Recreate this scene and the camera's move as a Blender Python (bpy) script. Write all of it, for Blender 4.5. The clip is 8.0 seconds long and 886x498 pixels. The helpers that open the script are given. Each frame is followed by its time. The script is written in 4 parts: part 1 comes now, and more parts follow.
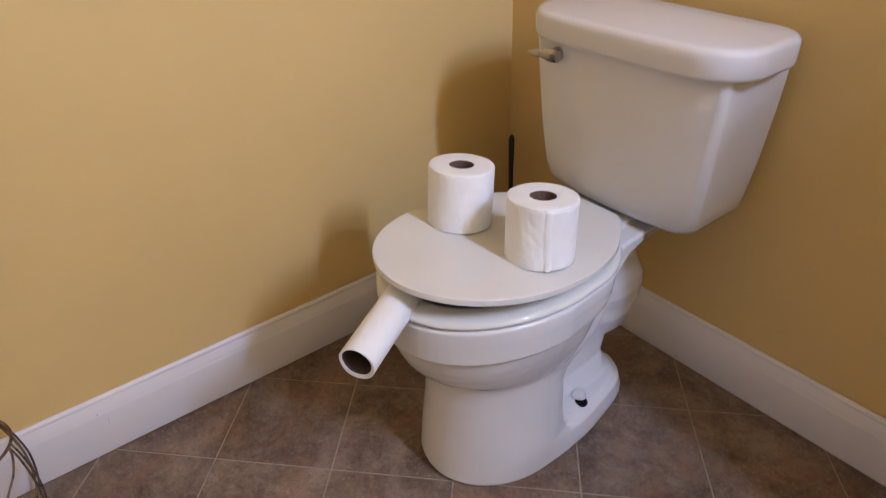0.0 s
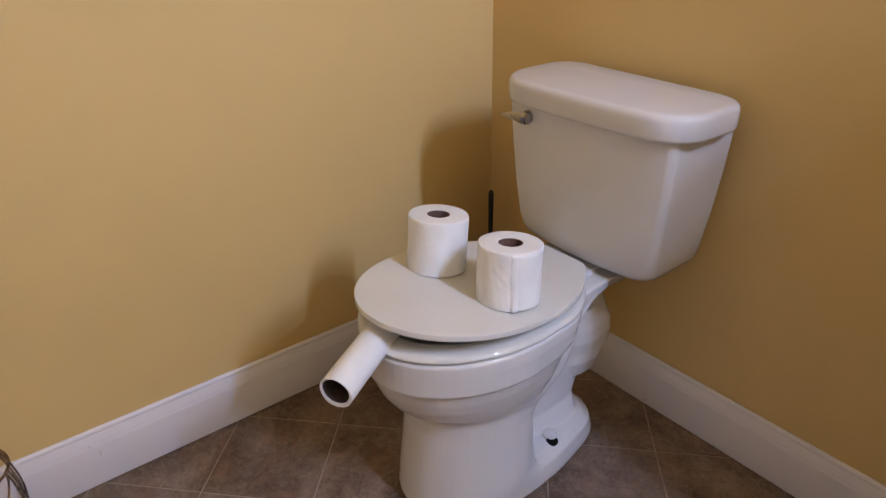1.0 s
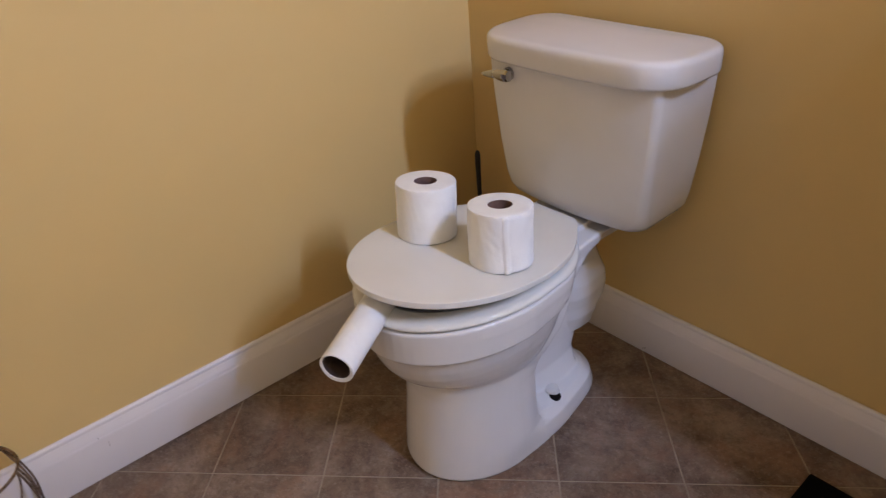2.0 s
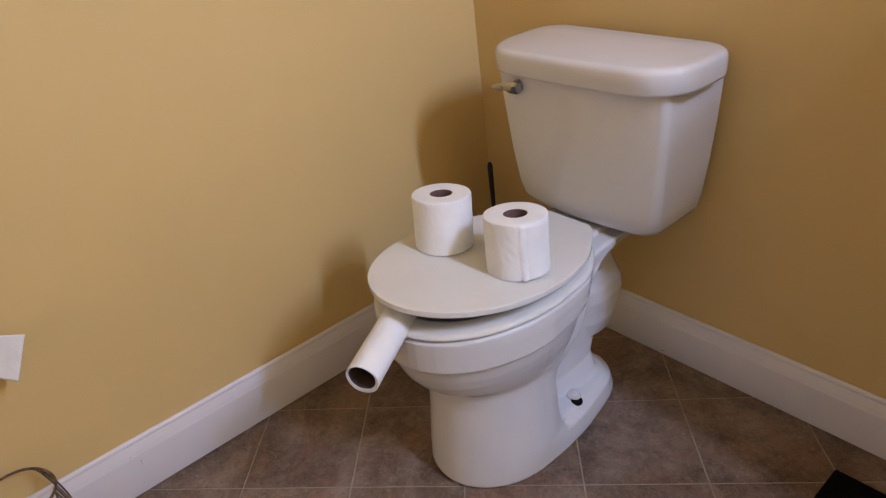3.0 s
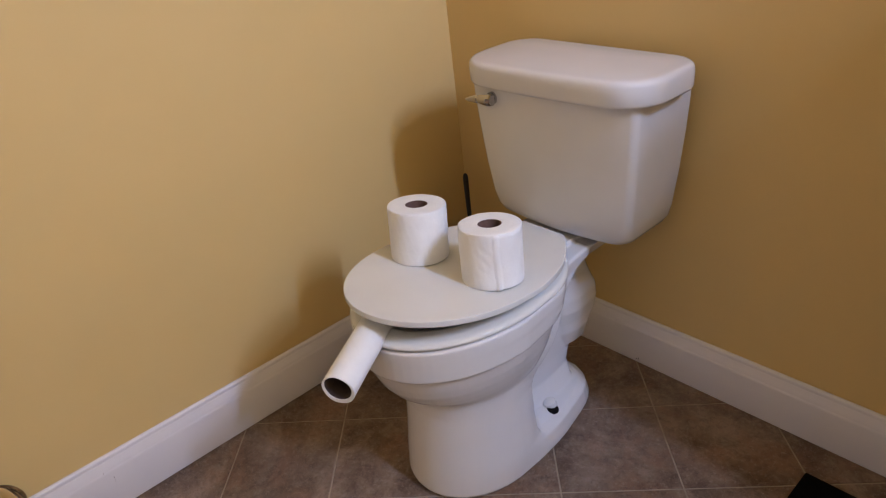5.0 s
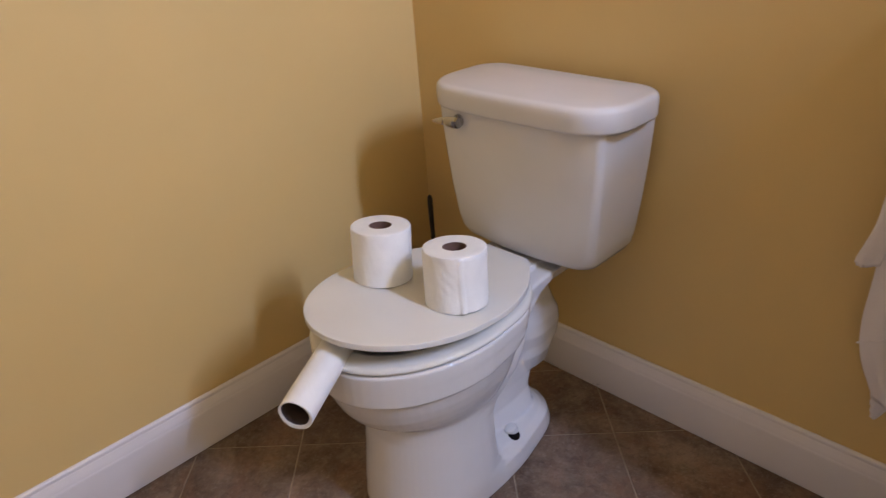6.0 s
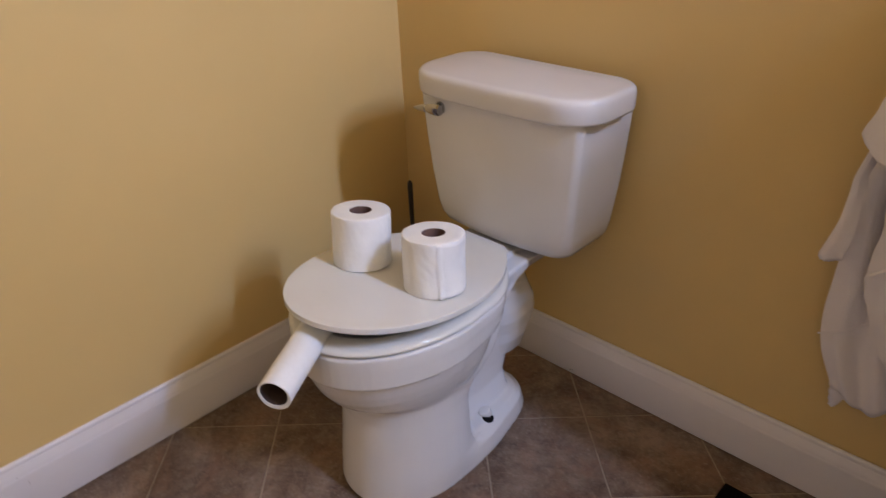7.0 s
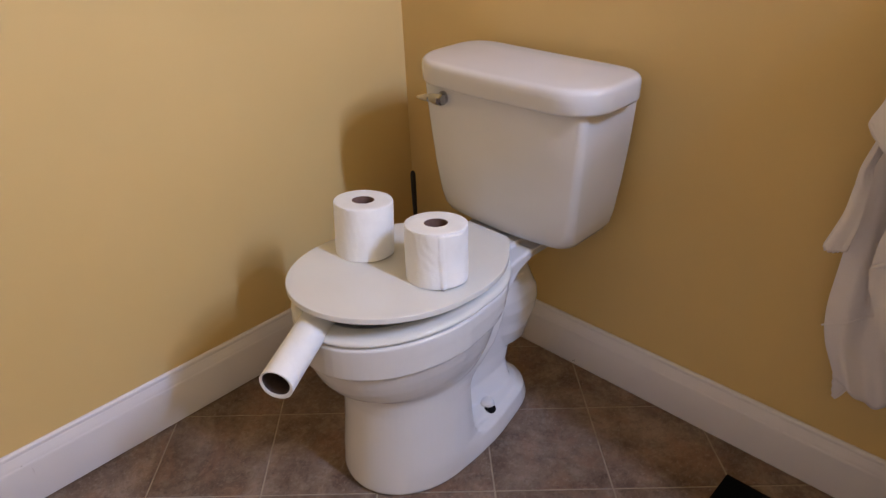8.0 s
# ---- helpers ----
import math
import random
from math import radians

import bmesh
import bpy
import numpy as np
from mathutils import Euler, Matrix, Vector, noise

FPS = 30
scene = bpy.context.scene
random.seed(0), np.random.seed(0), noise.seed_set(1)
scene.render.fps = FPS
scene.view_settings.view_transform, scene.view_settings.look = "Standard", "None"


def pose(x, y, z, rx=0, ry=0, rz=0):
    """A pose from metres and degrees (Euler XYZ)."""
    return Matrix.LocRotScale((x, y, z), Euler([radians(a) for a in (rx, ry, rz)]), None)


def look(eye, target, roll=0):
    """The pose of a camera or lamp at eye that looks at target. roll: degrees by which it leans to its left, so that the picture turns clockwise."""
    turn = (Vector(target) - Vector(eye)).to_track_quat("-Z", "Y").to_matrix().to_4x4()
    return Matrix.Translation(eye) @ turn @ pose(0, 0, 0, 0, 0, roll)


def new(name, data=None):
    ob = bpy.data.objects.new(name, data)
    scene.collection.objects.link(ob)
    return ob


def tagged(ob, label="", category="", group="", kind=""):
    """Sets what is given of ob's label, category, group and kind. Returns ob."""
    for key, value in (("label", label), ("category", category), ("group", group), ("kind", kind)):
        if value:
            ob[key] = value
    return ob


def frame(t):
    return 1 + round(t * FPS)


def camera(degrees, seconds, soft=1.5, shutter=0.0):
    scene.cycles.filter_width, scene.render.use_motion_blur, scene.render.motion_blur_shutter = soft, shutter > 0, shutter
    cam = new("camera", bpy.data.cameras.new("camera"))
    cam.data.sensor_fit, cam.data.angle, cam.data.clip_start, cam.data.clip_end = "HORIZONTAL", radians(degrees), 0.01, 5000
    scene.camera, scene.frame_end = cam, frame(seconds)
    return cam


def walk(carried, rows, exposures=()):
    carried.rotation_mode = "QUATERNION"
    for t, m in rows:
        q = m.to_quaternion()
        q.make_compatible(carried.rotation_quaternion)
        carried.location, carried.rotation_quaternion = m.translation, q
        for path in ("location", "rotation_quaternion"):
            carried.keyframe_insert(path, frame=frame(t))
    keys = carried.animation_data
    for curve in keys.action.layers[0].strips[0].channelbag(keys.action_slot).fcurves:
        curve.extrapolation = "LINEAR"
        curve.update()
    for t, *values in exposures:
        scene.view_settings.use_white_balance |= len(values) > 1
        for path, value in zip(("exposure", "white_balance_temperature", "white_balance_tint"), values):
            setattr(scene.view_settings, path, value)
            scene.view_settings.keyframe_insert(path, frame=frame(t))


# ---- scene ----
cam = camera(67.0, 8.0, soft=1.2, shutter=0.5)
PATH = [
    (0, (1.126, -1.067, 1.011), (-0.221, -0.055, -0.068), -2.3),
    (0.2, (1.148, -1.071, 1.018), (-0.229, -0.054, -0.016), -2.0),
    (0.3, (1.163, -1.077, 1.025), (-0.233, -0.052, 0.023), -2.3),
    (0.5, (1.203, -1.086, 1.042), (-0.234, -0.086, 0.076), -2.4),
    (0.7, (1.205, -1.095, 1.04), (-0.206, -0.019, 0.118), -1.9),
    (0.8, (1.209, -1.093, 1.039), (-0.193, -0.005, 0.117), -1.2),
    (1, (1.219, -1.099, 1.037), (-0.185, -0.02, 0.108), -1.2),
    (1.2, (1.211, -1.088, 1.036), (-0.146, -0.008, 0.04), -0.6),
    (1.3, (1.212, -1.086, 1.035), (-0.146, 0.001, 0.048), -1.2),
    (1.5, (1.214, -1.079, 1.04), (-0.127, 0.025, 0.048), -2.0),
    (1.7, (1.214, -1.085, 1.042), (-0.098, 0.047, 0.043), -2.5),
    (1.8, (1.209, -1.082, 1.039), (-0.116, 0.029, 0.036), -3.3),
    (2, (1.212, -1.087, 1.042), (-0.138, -0.034, 0.008), -5.4),
    (2.2, (1.215, -1.093, 1.045), (-0.154, -0.045, 0.032), -7.2),
    (3.3, (1.23, -1.109, 1.053), (-0.158, -0.066, 0.06), -8.3),
    (3.5, (1.232, -1.109, 1.05), (-0.148, -0.051, 0.063), -8.0),
    (3.7, (1.23, -1.11, 1.053), (-0.138, -0.04, 0.06), -7.2),
    (4, (1.229, -1.111, 1.052), (-0.15, -0.047, 0.068), -7.6),
    (4.2, (1.233, -1.111, 1.054), (-0.142, -0.043, 0.071), -7.9),
    (4.5, (1.236, -1.109, 1.051), (-0.126, -0.025, 0.065), -7.8),
    (4.7, (1.238, -1.11, 1.054), (-0.124, -0.019, 0.076), -8.0),
    (5.8, (1.226, -1.104, 1.048), (-0.099, 0.058, 0.103), -4.6),
    (6, (1.222, -1.103, 1.048), (-0.074, 0.105, 0.12), -4.5),
    (6.2, (1.231, -1.109, 1.05), (-0.046, 0.126, 0.132), -3.9),
    (6.5, (1.235, -1.118, 1.056), (-0.043, 0.122, 0.147), -3.7),
    (6.7, (1.238, -1.114, 1.058), (-0.059, 0.118, 0.163), -3.8),
    (7, (1.233, -1.114, 1.06), (-0.003, 0.121, 0.087), -2.4),
    (7.2, (1.237, -1.114, 1.058), (0.027, 0.135, 0.071), -1.5),
    (7.5, (1.236, -1.121, 1.061), (0.014, 0.141, 0.106), -2.0),
    (7.7, (1.236, -1.114, 1.058), (0.007, 0.138, 0.097), -1.7),
    (8, (1.233, -1.112, 1.057), (-0.002, 0.106, 0.062), -2.4),
]
walk(cam, [(t, look(eye, target, roll)) for t, eye, target, roll in PATH],
     exposures=[(0, 0.08), (0.5, -0.08), (1, -0.13), (2, -0.11), (3.5, -0.05), (4.5, -0.05), (6, -0.09), (6.5, -0.06), (7, -0.11), (7.5, 0.01), (8, 0.01)])

# ---------------------------------------------------------------- light
world = bpy.data.worlds.new("world")
scene.world = world
world.use_nodes = True
world.node_tree.nodes["Background"].inputs[0].default_value = (0.05, 0.05, 0.055, 1)
world.node_tree.nodes["Background"].inputs[1].default_value = 1.0
LAMP_WATTS = 21.6
LAMP_COLOR = (0.710, 0.925, 1.585)
LAMPS = [(1.94, -0.255, 1.96), (2.14, -0.255, 1.96), (2.34, -0.255, 1.96), (2.54, -0.255, 1.96)]
for place in LAMPS:
    d = bpy.data.lights.new("vanity_bulb_light", "POINT")
    d.energy, d.color, d.shadow_soft_size = LAMP_WATTS, LAMP_COLOR, 0.038
    lamp = new("vanity_bulb_light", d)
    lamp.location = place

# ---------------------------------------------------------------- materials


class Nodes:
    """A thin wrapper that builds one node material."""

    def __init__(self, name, rough=0.5, metal=0.0, coat=0.0):
        self.mat = bpy.data.materials.new(name)
        self.mat.use_nodes = True
        self.t = self.mat.node_tree
        self.b = self.t.nodes["Principled BSDF"]
        self.b.inputs["Roughness"].default_value = rough
        self.b.inputs["Metallic"].default_value = metal
        self.b.inputs["Coat Weight"].default_value = coat
        self.co = self.t.nodes.new("ShaderNodeTexCoord").outputs["Object"]

    def world_co(self):
        self.co = self.t.nodes.new("ShaderNodeNewGeometry").outputs["Position"]

    def noise(self, scale, detail=3.0, rough=0.55, distortion=0.0):
        n = self.t.nodes.new("ShaderNodeTexNoise")
        n.inputs["Scale"].default_value, n.inputs["Detail"].default_value = scale, detail
        n.inputs["Roughness"].default_value, n.inputs["Distortion"].default_value = rough, distortion
        self.t.links.new(self.co, n.inputs["Vector"])
        return n.outputs["Fac"]

    def ramp(self, fac, stops):
        n = self.t.nodes.new("ShaderNodeValToRGB")
        e = n.color_ramp.elements
        while len(e) < len(stops):
            e.new(0.5)
        for el, (pos, col) in zip(e, stops):
            el.position, el.color = pos, (*col, 1)
        self.t.links.new(fac, n.inputs["Fac"])
        return n.outputs["Color"]

    def grey(self, fac, lo, hi, a=0.0, b=1.0):
        n = self.t.nodes.new("ShaderNodeMapRange")
        for i, v in zip((1, 2, 3, 4), (lo, hi, a, b)):
            n.inputs[i].default_value = v
        self.t.links.new(fac, n.inputs[0])
        return n.outputs[0]

    def mix(self, fac, a, b, mode="MIX"):
        n = self.t.nodes.new("ShaderNodeMix")
        n.data_type, n.blend_type = "RGBA", mode
        for socket, v in ((n.inputs[0], fac), (n.inputs[6], a), (n.inputs[7], b)):
            if isinstance(v, (int, float)):
                socket.default_value = v
            elif isinstance(v, tuple):
                socket.default_value = (*v, 1)
            else:
                self.t.links.new(v, socket)
        return n.outputs[2]

    def random(self):
        return self.t.nodes.new("ShaderNodeObjectInfo").outputs["Random"]

    def color(self, c):
        if isinstance(c, tuple):
            self.b.inputs["Base Color"].default_value = (*c, 1)
        else:
            self.t.links.new(c, self.b.inputs["Base Color"])

    def rough(self, fac):
        self.t.links.new(fac, self.b.inputs["Roughness"])

    def bump(self, fac, strength=0.2, distance=0.001):
        n = self.t.nodes.new("ShaderNodeBump")
        n.inputs["Strength"].default_value, n.inputs["Distance"].default_value = strength, distance
        self.t.links.new(fac, n.inputs["Height"])
        if self.b.inputs["Normal"].links:
            self.t.links.new(self.b.inputs["Normal"].links[0].from_socket, n.inputs["Normal"])
        self.t.links.new(n.outputs["Normal"], self.b.inputs["Normal"])


def wall_paint():
    m = Nodes("yellow_wall_paint", 0.42)
    m.world_co()
    m.color(m.ramp(m.noise(2.2, 4), [(0.3, (0.673, 0.472, 0.192)), (0.7, (0.709, 0.500, 0.208))]))
    m.rough(m.grey(m.noise(9, 3), 0.3, 0.7, 0.52, 0.60))
    m.b.inputs["Specular IOR Level"].default_value = 0.35
    m.bump(m.noise(420, 2), 0.12, 0.0006)
    m.bump(m.noise(24, 3), 0.10, 0.002)
    m.bump(m.noise(5, 2), 0.10, 0.006)
    return m.mat


def trim_paint():
    m = Nodes("white_trim_paint", 0.32)
    m.world_co()
    c = m.ramp(m.noise(5, 4), [(0.3, (0.752, 0.708, 0.722)), (0.7, (0.788, 0.744, 0.756))])
    m.color(c)
    m.rough(m.grey(m.noise(30, 3), 0.1, 0.9, 0.36, 0.46))
    m.bump(m.noise(110, 2), 0.05, 0.0006)
    return m.mat


# yellow chosen for warm bounced light; the ceiling itself stays out of view
def ceiling_paint():
    m = Nodes("ceiling_paint", 0.9)
    m.world_co()
    m.color(m.ramp(m.noise(3, 4), [(0.3, (0.68, 0.49, 0.19)), (0.7, (0.71, 0.52, 0.205))]))
    m.bump(m.noise(180, 3), 0.2, 0.001)
    return m.mat


# pale colour given to an unseen wall so that it throws fill light back
def cream_bounce_paint():
    m = Nodes("cream_bounce_paint", 0.6)
    m.world_co()
    m.color(m.ramp(m.noise(3, 4), [(0.3, (0.80, 0.685, 0.565)), (0.7, (0.83, 0.715, 0.595))]))
    m.bump(m.noise(180, 3), 0.1, 0.001)
    return m.mat


def tile_vinyl():
    m = Nodes("brown_slate_tile", 0.42)
    m.world_co()
    r = m.random()
    cloud = m.noise(8, 6, 0.68, 0.5)
    base = m.ramp(cloud, [(0.34, (0.098, 0.061, 0.043)), (0.5, (0.190, 0.130, 0.094)), (0.66, (0.315, 0.232, 0.177))])
    base = m.mix(m.grey(m.noise(26, 7, 0.8), 0.50, 0.66, 0, 0.6), base, (0.30, 0.245, 0.205))
    base = m.mix(m.grey(m.noise(7, 5, 0.66, 0.8), 0.50, 0.64, 0, 0.62), base, (0.265, 0.150, 0.098))
    base = m.mix(m.grey(m.noise(60, 7, 0.85, 0.6), 0.50, 0.62, 0, 0.42), base, (0.055, 0.036, 0.027))
    base = m.mix(m.grey(m.noise(110, 6, 0.85, 0.4), 0.53, 0.64, 0, 0.45), base, (0.40, 0.31, 0.255))
    base = m.mix(m.grey(r, 0, 1, 0.0, 0.25), base, (0.085, 0.058, 0.043))
    m.color(base)
    m.rough(m.grey(m.noise(40, 4), 0.3, 0.7, 0.52, 0.72))
    m.b.inputs["Specular IOR Level"].default_value = 0.3
    m.bump(m.noise(55, 5, 0.65), 0.3, 0.0014)
    m.bump(m.noise(150, 6, 0.8, 0.5), 0.6, 0.0012)
    return m.mat


def grout():
    m = Nodes("tan_grout", 0.9)
    m.world_co()
    m.color(m.ramp(m.noise(30, 4), [(0.3, (0.27, 0.215, 0.165)), (0.7, (0.40, 0.325, 0.25))]))
    m.bump(m.noise(400, 3), 0.4, 0.0006)
    return m.mat


def porcelain():
    m = Nodes("white_porcelain", 0.07, coat=0.1)
    m.b.inputs["Coat Roughness"].default_value = 0.03
    m.color(m.ramp(m.noise(5, 3), [(0.3, (0.675, 0.655, 0.650)), (0.7, (0.715, 0.695, 0.690))]))
    m.rough(m.grey(m.noise(18, 3), 0.3, 0.7, 0.05, 0.08))
    m.bump(m.noise(14, 2), 0.05, 0.002)
    return m.mat


def seat_enamel():
    m = Nodes("white_seat_enamel", 0.04)
    m.color(m.ramp(m.noise(7, 4), [(0.3, (0.685, 0.665, 0.625)), (0.7, (0.725, 0.705, 0.665))]))
    return m.mat


def tissue():
    m = Nodes("white_tissue", 0.95)
    m.color(m.ramp(m.noise(30, 4), [(0.3, (0.80, 0.785, 0.775)), (0.7, (0.86, 0.845, 0.835))]))
    v = m.t.nodes.new("ShaderNodeTexVoronoi")
    v.inputs["Scale"].default_value = 210
    m.t.links.new(m.co, v.inputs["Vector"])
    m.bump(v.outputs["Distance"], 0.13, 0.0010)
    m.bump(m.noise(26, 3, 0.5, 0.8), 0.35, 0.003)
    m.b.inputs["Sheen Weight"].default_value = 0.15
    return m.mat


def core_card():
    m = Nodes("grey_brown_cardboard", 0.9)
    m.color(m.ramp(m.noise(90, 4), [(0.3, (0.115, 0.060, 0.045)), (0.7, (0.165, 0.092, 0.070))]))
    m.bump(m.noise(260, 3), 0.3, 0.0005)
    return m.mat


# card colour blackened for the unlit inside of the tube; also colours nicks
def shaded_tube_card():
    m = Nodes("tube_shade_and_nick_card", 0.9)
    m.color(m.ramp(m.noise(90, 4), [(0.3, (0.036, 0.020, 0.015)), (0.7, (0.060, 0.035, 0.026))]))
    m.bump(m.noise(260, 3), 0.3, 0.0005)
    return m.mat


def tube_paper():
    m = Nodes("white_coated_paper", 0.38)
    m.color(m.ramp(m.noise(22, 4), [(0.3, (0.80, 0.785, 0.78)), (0.7, (0.86, 0.845, 0.84))]))
    m.rough(m.grey(m.noise(40, 4), 0.3, 0.7, 0.3, 0.5))
    m.bump(m.noise(34, 4, 0.6, 0.5), 0.35, 0.0015)
    return m.mat


def chrome():
    m = Nodes("chrome", 0.12, 1.0)
    m.color(m.ramp(m.noise(40, 3), [(0.3, (0.42, 0.41, 0.405)), (0.7, (0.54, 0.53, 0.525))]))
    m.rough(m.grey(m.noise(120, 3), 0.3, 0.7, 0.07, 0.16))
    return m.mat


def bronze_wire():
    m = Nodes("bronze_wire", 0.3, 0.9)
    m.color(m.ramp(m.noise(60, 4), [(0.35, (0.15, 0.112, 0.086)), (0.7, (0.40, 0.30, 0.225))]))
    m.rough(m.grey(m.noise(200, 3), 0.3, 0.7, 0.22, 0.45))
    m.bump(m.noise(300, 3), 0.2, 0.0005)
    return m.mat


def black_plastic():
    m = Nodes("black_plastic", 0.38)
    m.color(m.ramp(m.noise(60, 3), [(0.3, (0.012, 0.011, 0.011)), (0.7, (0.022, 0.02, 0.02))]))
    return m.mat


def mat_pile():
    m = Nodes("black_mat_pile", 1.0)
    m.color(m.ramp(m.noise(300, 3), [(0.3, (0.002, 0.002, 0.002)), (0.7, (0.007, 0.006, 0.006))]))
    m.b.inputs["Specular IOR Level"].default_value = 0.1
    m.bump(m.noise(500, 2), 1.0, 0.004)
    return m.mat


def terry():
    m = Nodes("white_terry_cloth", 1.0)
    m.color(m.ramp(m.noise(14, 4), [(0.3, (0.875, 0.808, 0.812)), (0.7, (0.915, 0.848, 0.852))]))
    m.b.inputs["Specular IOR Level"].default_value = 0.15
    m.b.inputs["Sheen Weight"].default_value = 0.12
    m.bump(m.noise(190, 5, 0.85), 1.0, 0.0028)
    m.bump(m.noise(70, 3), 0.35, 0.0016)
    return m.mat


# brown picked so that the unseen cabinet bounces little white light
def vanity_wood():
    m = Nodes("unseen_cabinet_brown", 0.4)
    m.color(m.ramp(m.noise(14, 5, 0.6, 1.5), [(0.3, (0.13, 0.070, 0.036)), (0.7, (0.24, 0.135, 0.07))]))
    m.bump(m.noise(60, 4), 0.1, 0.0005)
    return m.mat


def dark_hole():
    m = Nodes("unlit_bolt_hole", 0.8)
    m.color(m.ramp(m.noise(200, 3), [(0.3, (0.004, 0.003, 0.003)), (0.7, (0.012, 0.009, 0.008))]))
    m.b.inputs["Specular IOR Level"].default_value = 0.1
    return m.mat


M_WALL, M_TRIM, M_CEIL, M_TILE, M_GROUT = wall_paint(), trim_paint(), ceiling_paint(), tile_vinyl(), grout()
M_PORC, M_SEAT, M_TISSUE, M_CARD, M_TUBE = porcelain(), seat_enamel(), tissue(), core_card(), tube_paper()
M_TUBECARD = shaded_tube_card()
M_CHROME, M_WIRE, M_BLACK, M_MAT, M_TERRY, M_HOLE = chrome(), bronze_wire(), black_plastic(), mat_pile(), terry(), dark_hole()
M_WOOD, M_CREAM = vanity_wood(), cream_bounce_paint()

# ---------------------------------------------------------------- mesh tools


def mesh_object(name, bm, material, smooth=True, angle=40):
    bmesh.ops.recalc_face_normals(bm, faces=bm.faces)
    me = bpy.data.meshes.new(name)
    bm.to_mesh(me)
    bm.free()
    me.materials.append(material)
    if smooth:
        me.shade_smooth()
        me.set_sharp_from_angle(angle=radians(angle))
    return new(name, me)


def part(name, bm, material, parent, label="", smooth=True, angle=40):
    ob = mesh_object(name, bm, material, smooth, angle)
    ob.parent = parent
    if parent is not None and parent.parent is None:
        ob.matrix_parent_inverse = parent.matrix_basis.inverted()
    if label:
        tagged(ob, label)
    return ob


def thing(name, place, label, category, group=""):
    ob = new(name)
    ob.location = place
    ob.empty_display_size = 0.05
    bpy.context.view_layer.update()
    return tagged(ob, label, category, group)


def box(bm, lo, hi, bevel=0.0, segments=2):
    m = Matrix.Translation([(a + b) / 2 for a, b in zip(lo, hi)]) @ Matrix.Diagonal((*[b - a for a, b in zip(lo, hi)], 1))
    r = bmesh.ops.create_cube(bm, size=1, matrix=m)
    if bevel:
        edges = {e for v in r["verts"] for e in v.link_edges}
        bmesh.ops.bevel(bm, geom=list(edges), offset=bevel, segments=segments, profile=0.5, affect="EDGES")


def loft(bm, rings, cap_start=True, cap_end=True, closed=True):
    """Skins rings of equal length."""
    rows = [[bm.verts.new(p) for p in ring] for ring in rings]
    n = len(rows[0])
    for a, b in zip(rows, rows[1:]):
        for i in range(n if closed else n - 1):
            j = (i + 1) % n
            bm.faces.new((a[i], a[j], b[j], b[i]))
    if cap_start:
        bm.faces.new(list(reversed(rows[0])))
    if cap_end:
        bm.faces.new(rows[-1])
    return rows


def turn(bm, profile, m, steps=48, close=False):
    """A solid of revolution round the local z axis, from (radius, height) pairs."""
    rings = [[m @ Vector((r * math.cos(2 * math.pi * i / steps), r * math.sin(2 * math.pi * i / steps), z)) for i in range(steps)] for r, z in profile]
    if close:
        rings.append(rings[0])
        rows = [[bm.verts.new(p) for p in ring] for ring in rings[:-1]]
        rows.append(rows[0])
        for a, b in zip(rows, rows[1:]):
            for i in range(steps):
                j = (i + 1) % steps
                bm.faces.new((a[i], a[j], b[j], b[i]))
    else:
        loft(bm, rings)


def sweep(bm, points, radius, steps=8):
    """A round rod along points; radius may be a list."""
    pts = [Vector(p) for p in points]
    rad = radius if isinstance(radius, list) else [radius] * len(pts)
    rings, side = [], None
    for i, p in enumerate(pts):
        d = (pts[min(i + 1, len(pts) - 1)] - pts[max(i - 1, 0)]).normalized()
        if side is None:
            side = d.orthogonal().normalized()
        side = (side - d * side.dot(d)).normalized()
        up = d.cross(side)
        rings.append([p + rad[i] * (side * math.cos(2 * math.pi * k / steps) + up * math.sin(2 * math.pi * k / steps)) for k in range(steps)])
    loft(bm, rings)


def curve_points(ctrl, n=8):
    """Catmull-Rom points through ctrl."""
    c = [Vector(p) for p in ctrl]
    c = [c[0] * 2 - c[1]] + c + [c[-1] * 2 - c[-2]]
    out = []
    for i in range(1, len(c) - 2):
        for k in range(n):
            t = k / n
            a, b, d, e = c[i - 1], c[i], c[i + 1], c[i + 2]
            out.append(0.5 * (2 * b + (d - a) * t + (2 * a - 5 * b + 4 * d - e) * t * t + (3 * b - a - 3 * d + e) * t ** 3))
    out.append(c[-2])
    return out


# ---------------------------------------------------------------- the room
RX, RY, RZ = 2.85, -2.5, 2.44
TH = 0.12


def slab(name, lo, hi, material):
    bm = bmesh.new()
    box(bm, lo, hi)
    ob = mesh_object(name, bm, material, smooth=False)
    return tagged(ob, kind="structure")


wall_west = tagged(slab("wall_west", (-TH, RY - TH, 0), (0, TH, RZ), M_WALL), "yellow painted plaster wall beside the toilet", "wall")
wall_north = tagged(slab("wall_north", (0, 0, 0), (RX + TH, TH, RZ), M_WALL), "yellow painted plaster wall behind the toilet tank", "wall")
wall_east = tagged(slab("wall_east", (RX, RY - TH, 0), (RX + TH, 0, RZ), M_WALL), "yellow painted plaster wall across the room", "wall")
wall_south = tagged(slab("wall_south", (0, RY - TH, 0), (RX, RY, RZ), M_CREAM), "unseen wall across the room, made cream to bounce light onto the towel side", "wall")
ceiling = tagged(slab("ceiling", (-TH, RY - TH, RZ), (RX + TH, TH, RZ + 0.1), M_CEIL), "plain unseen ceiling, coloured yellow for a warm bounce", "ceiling")
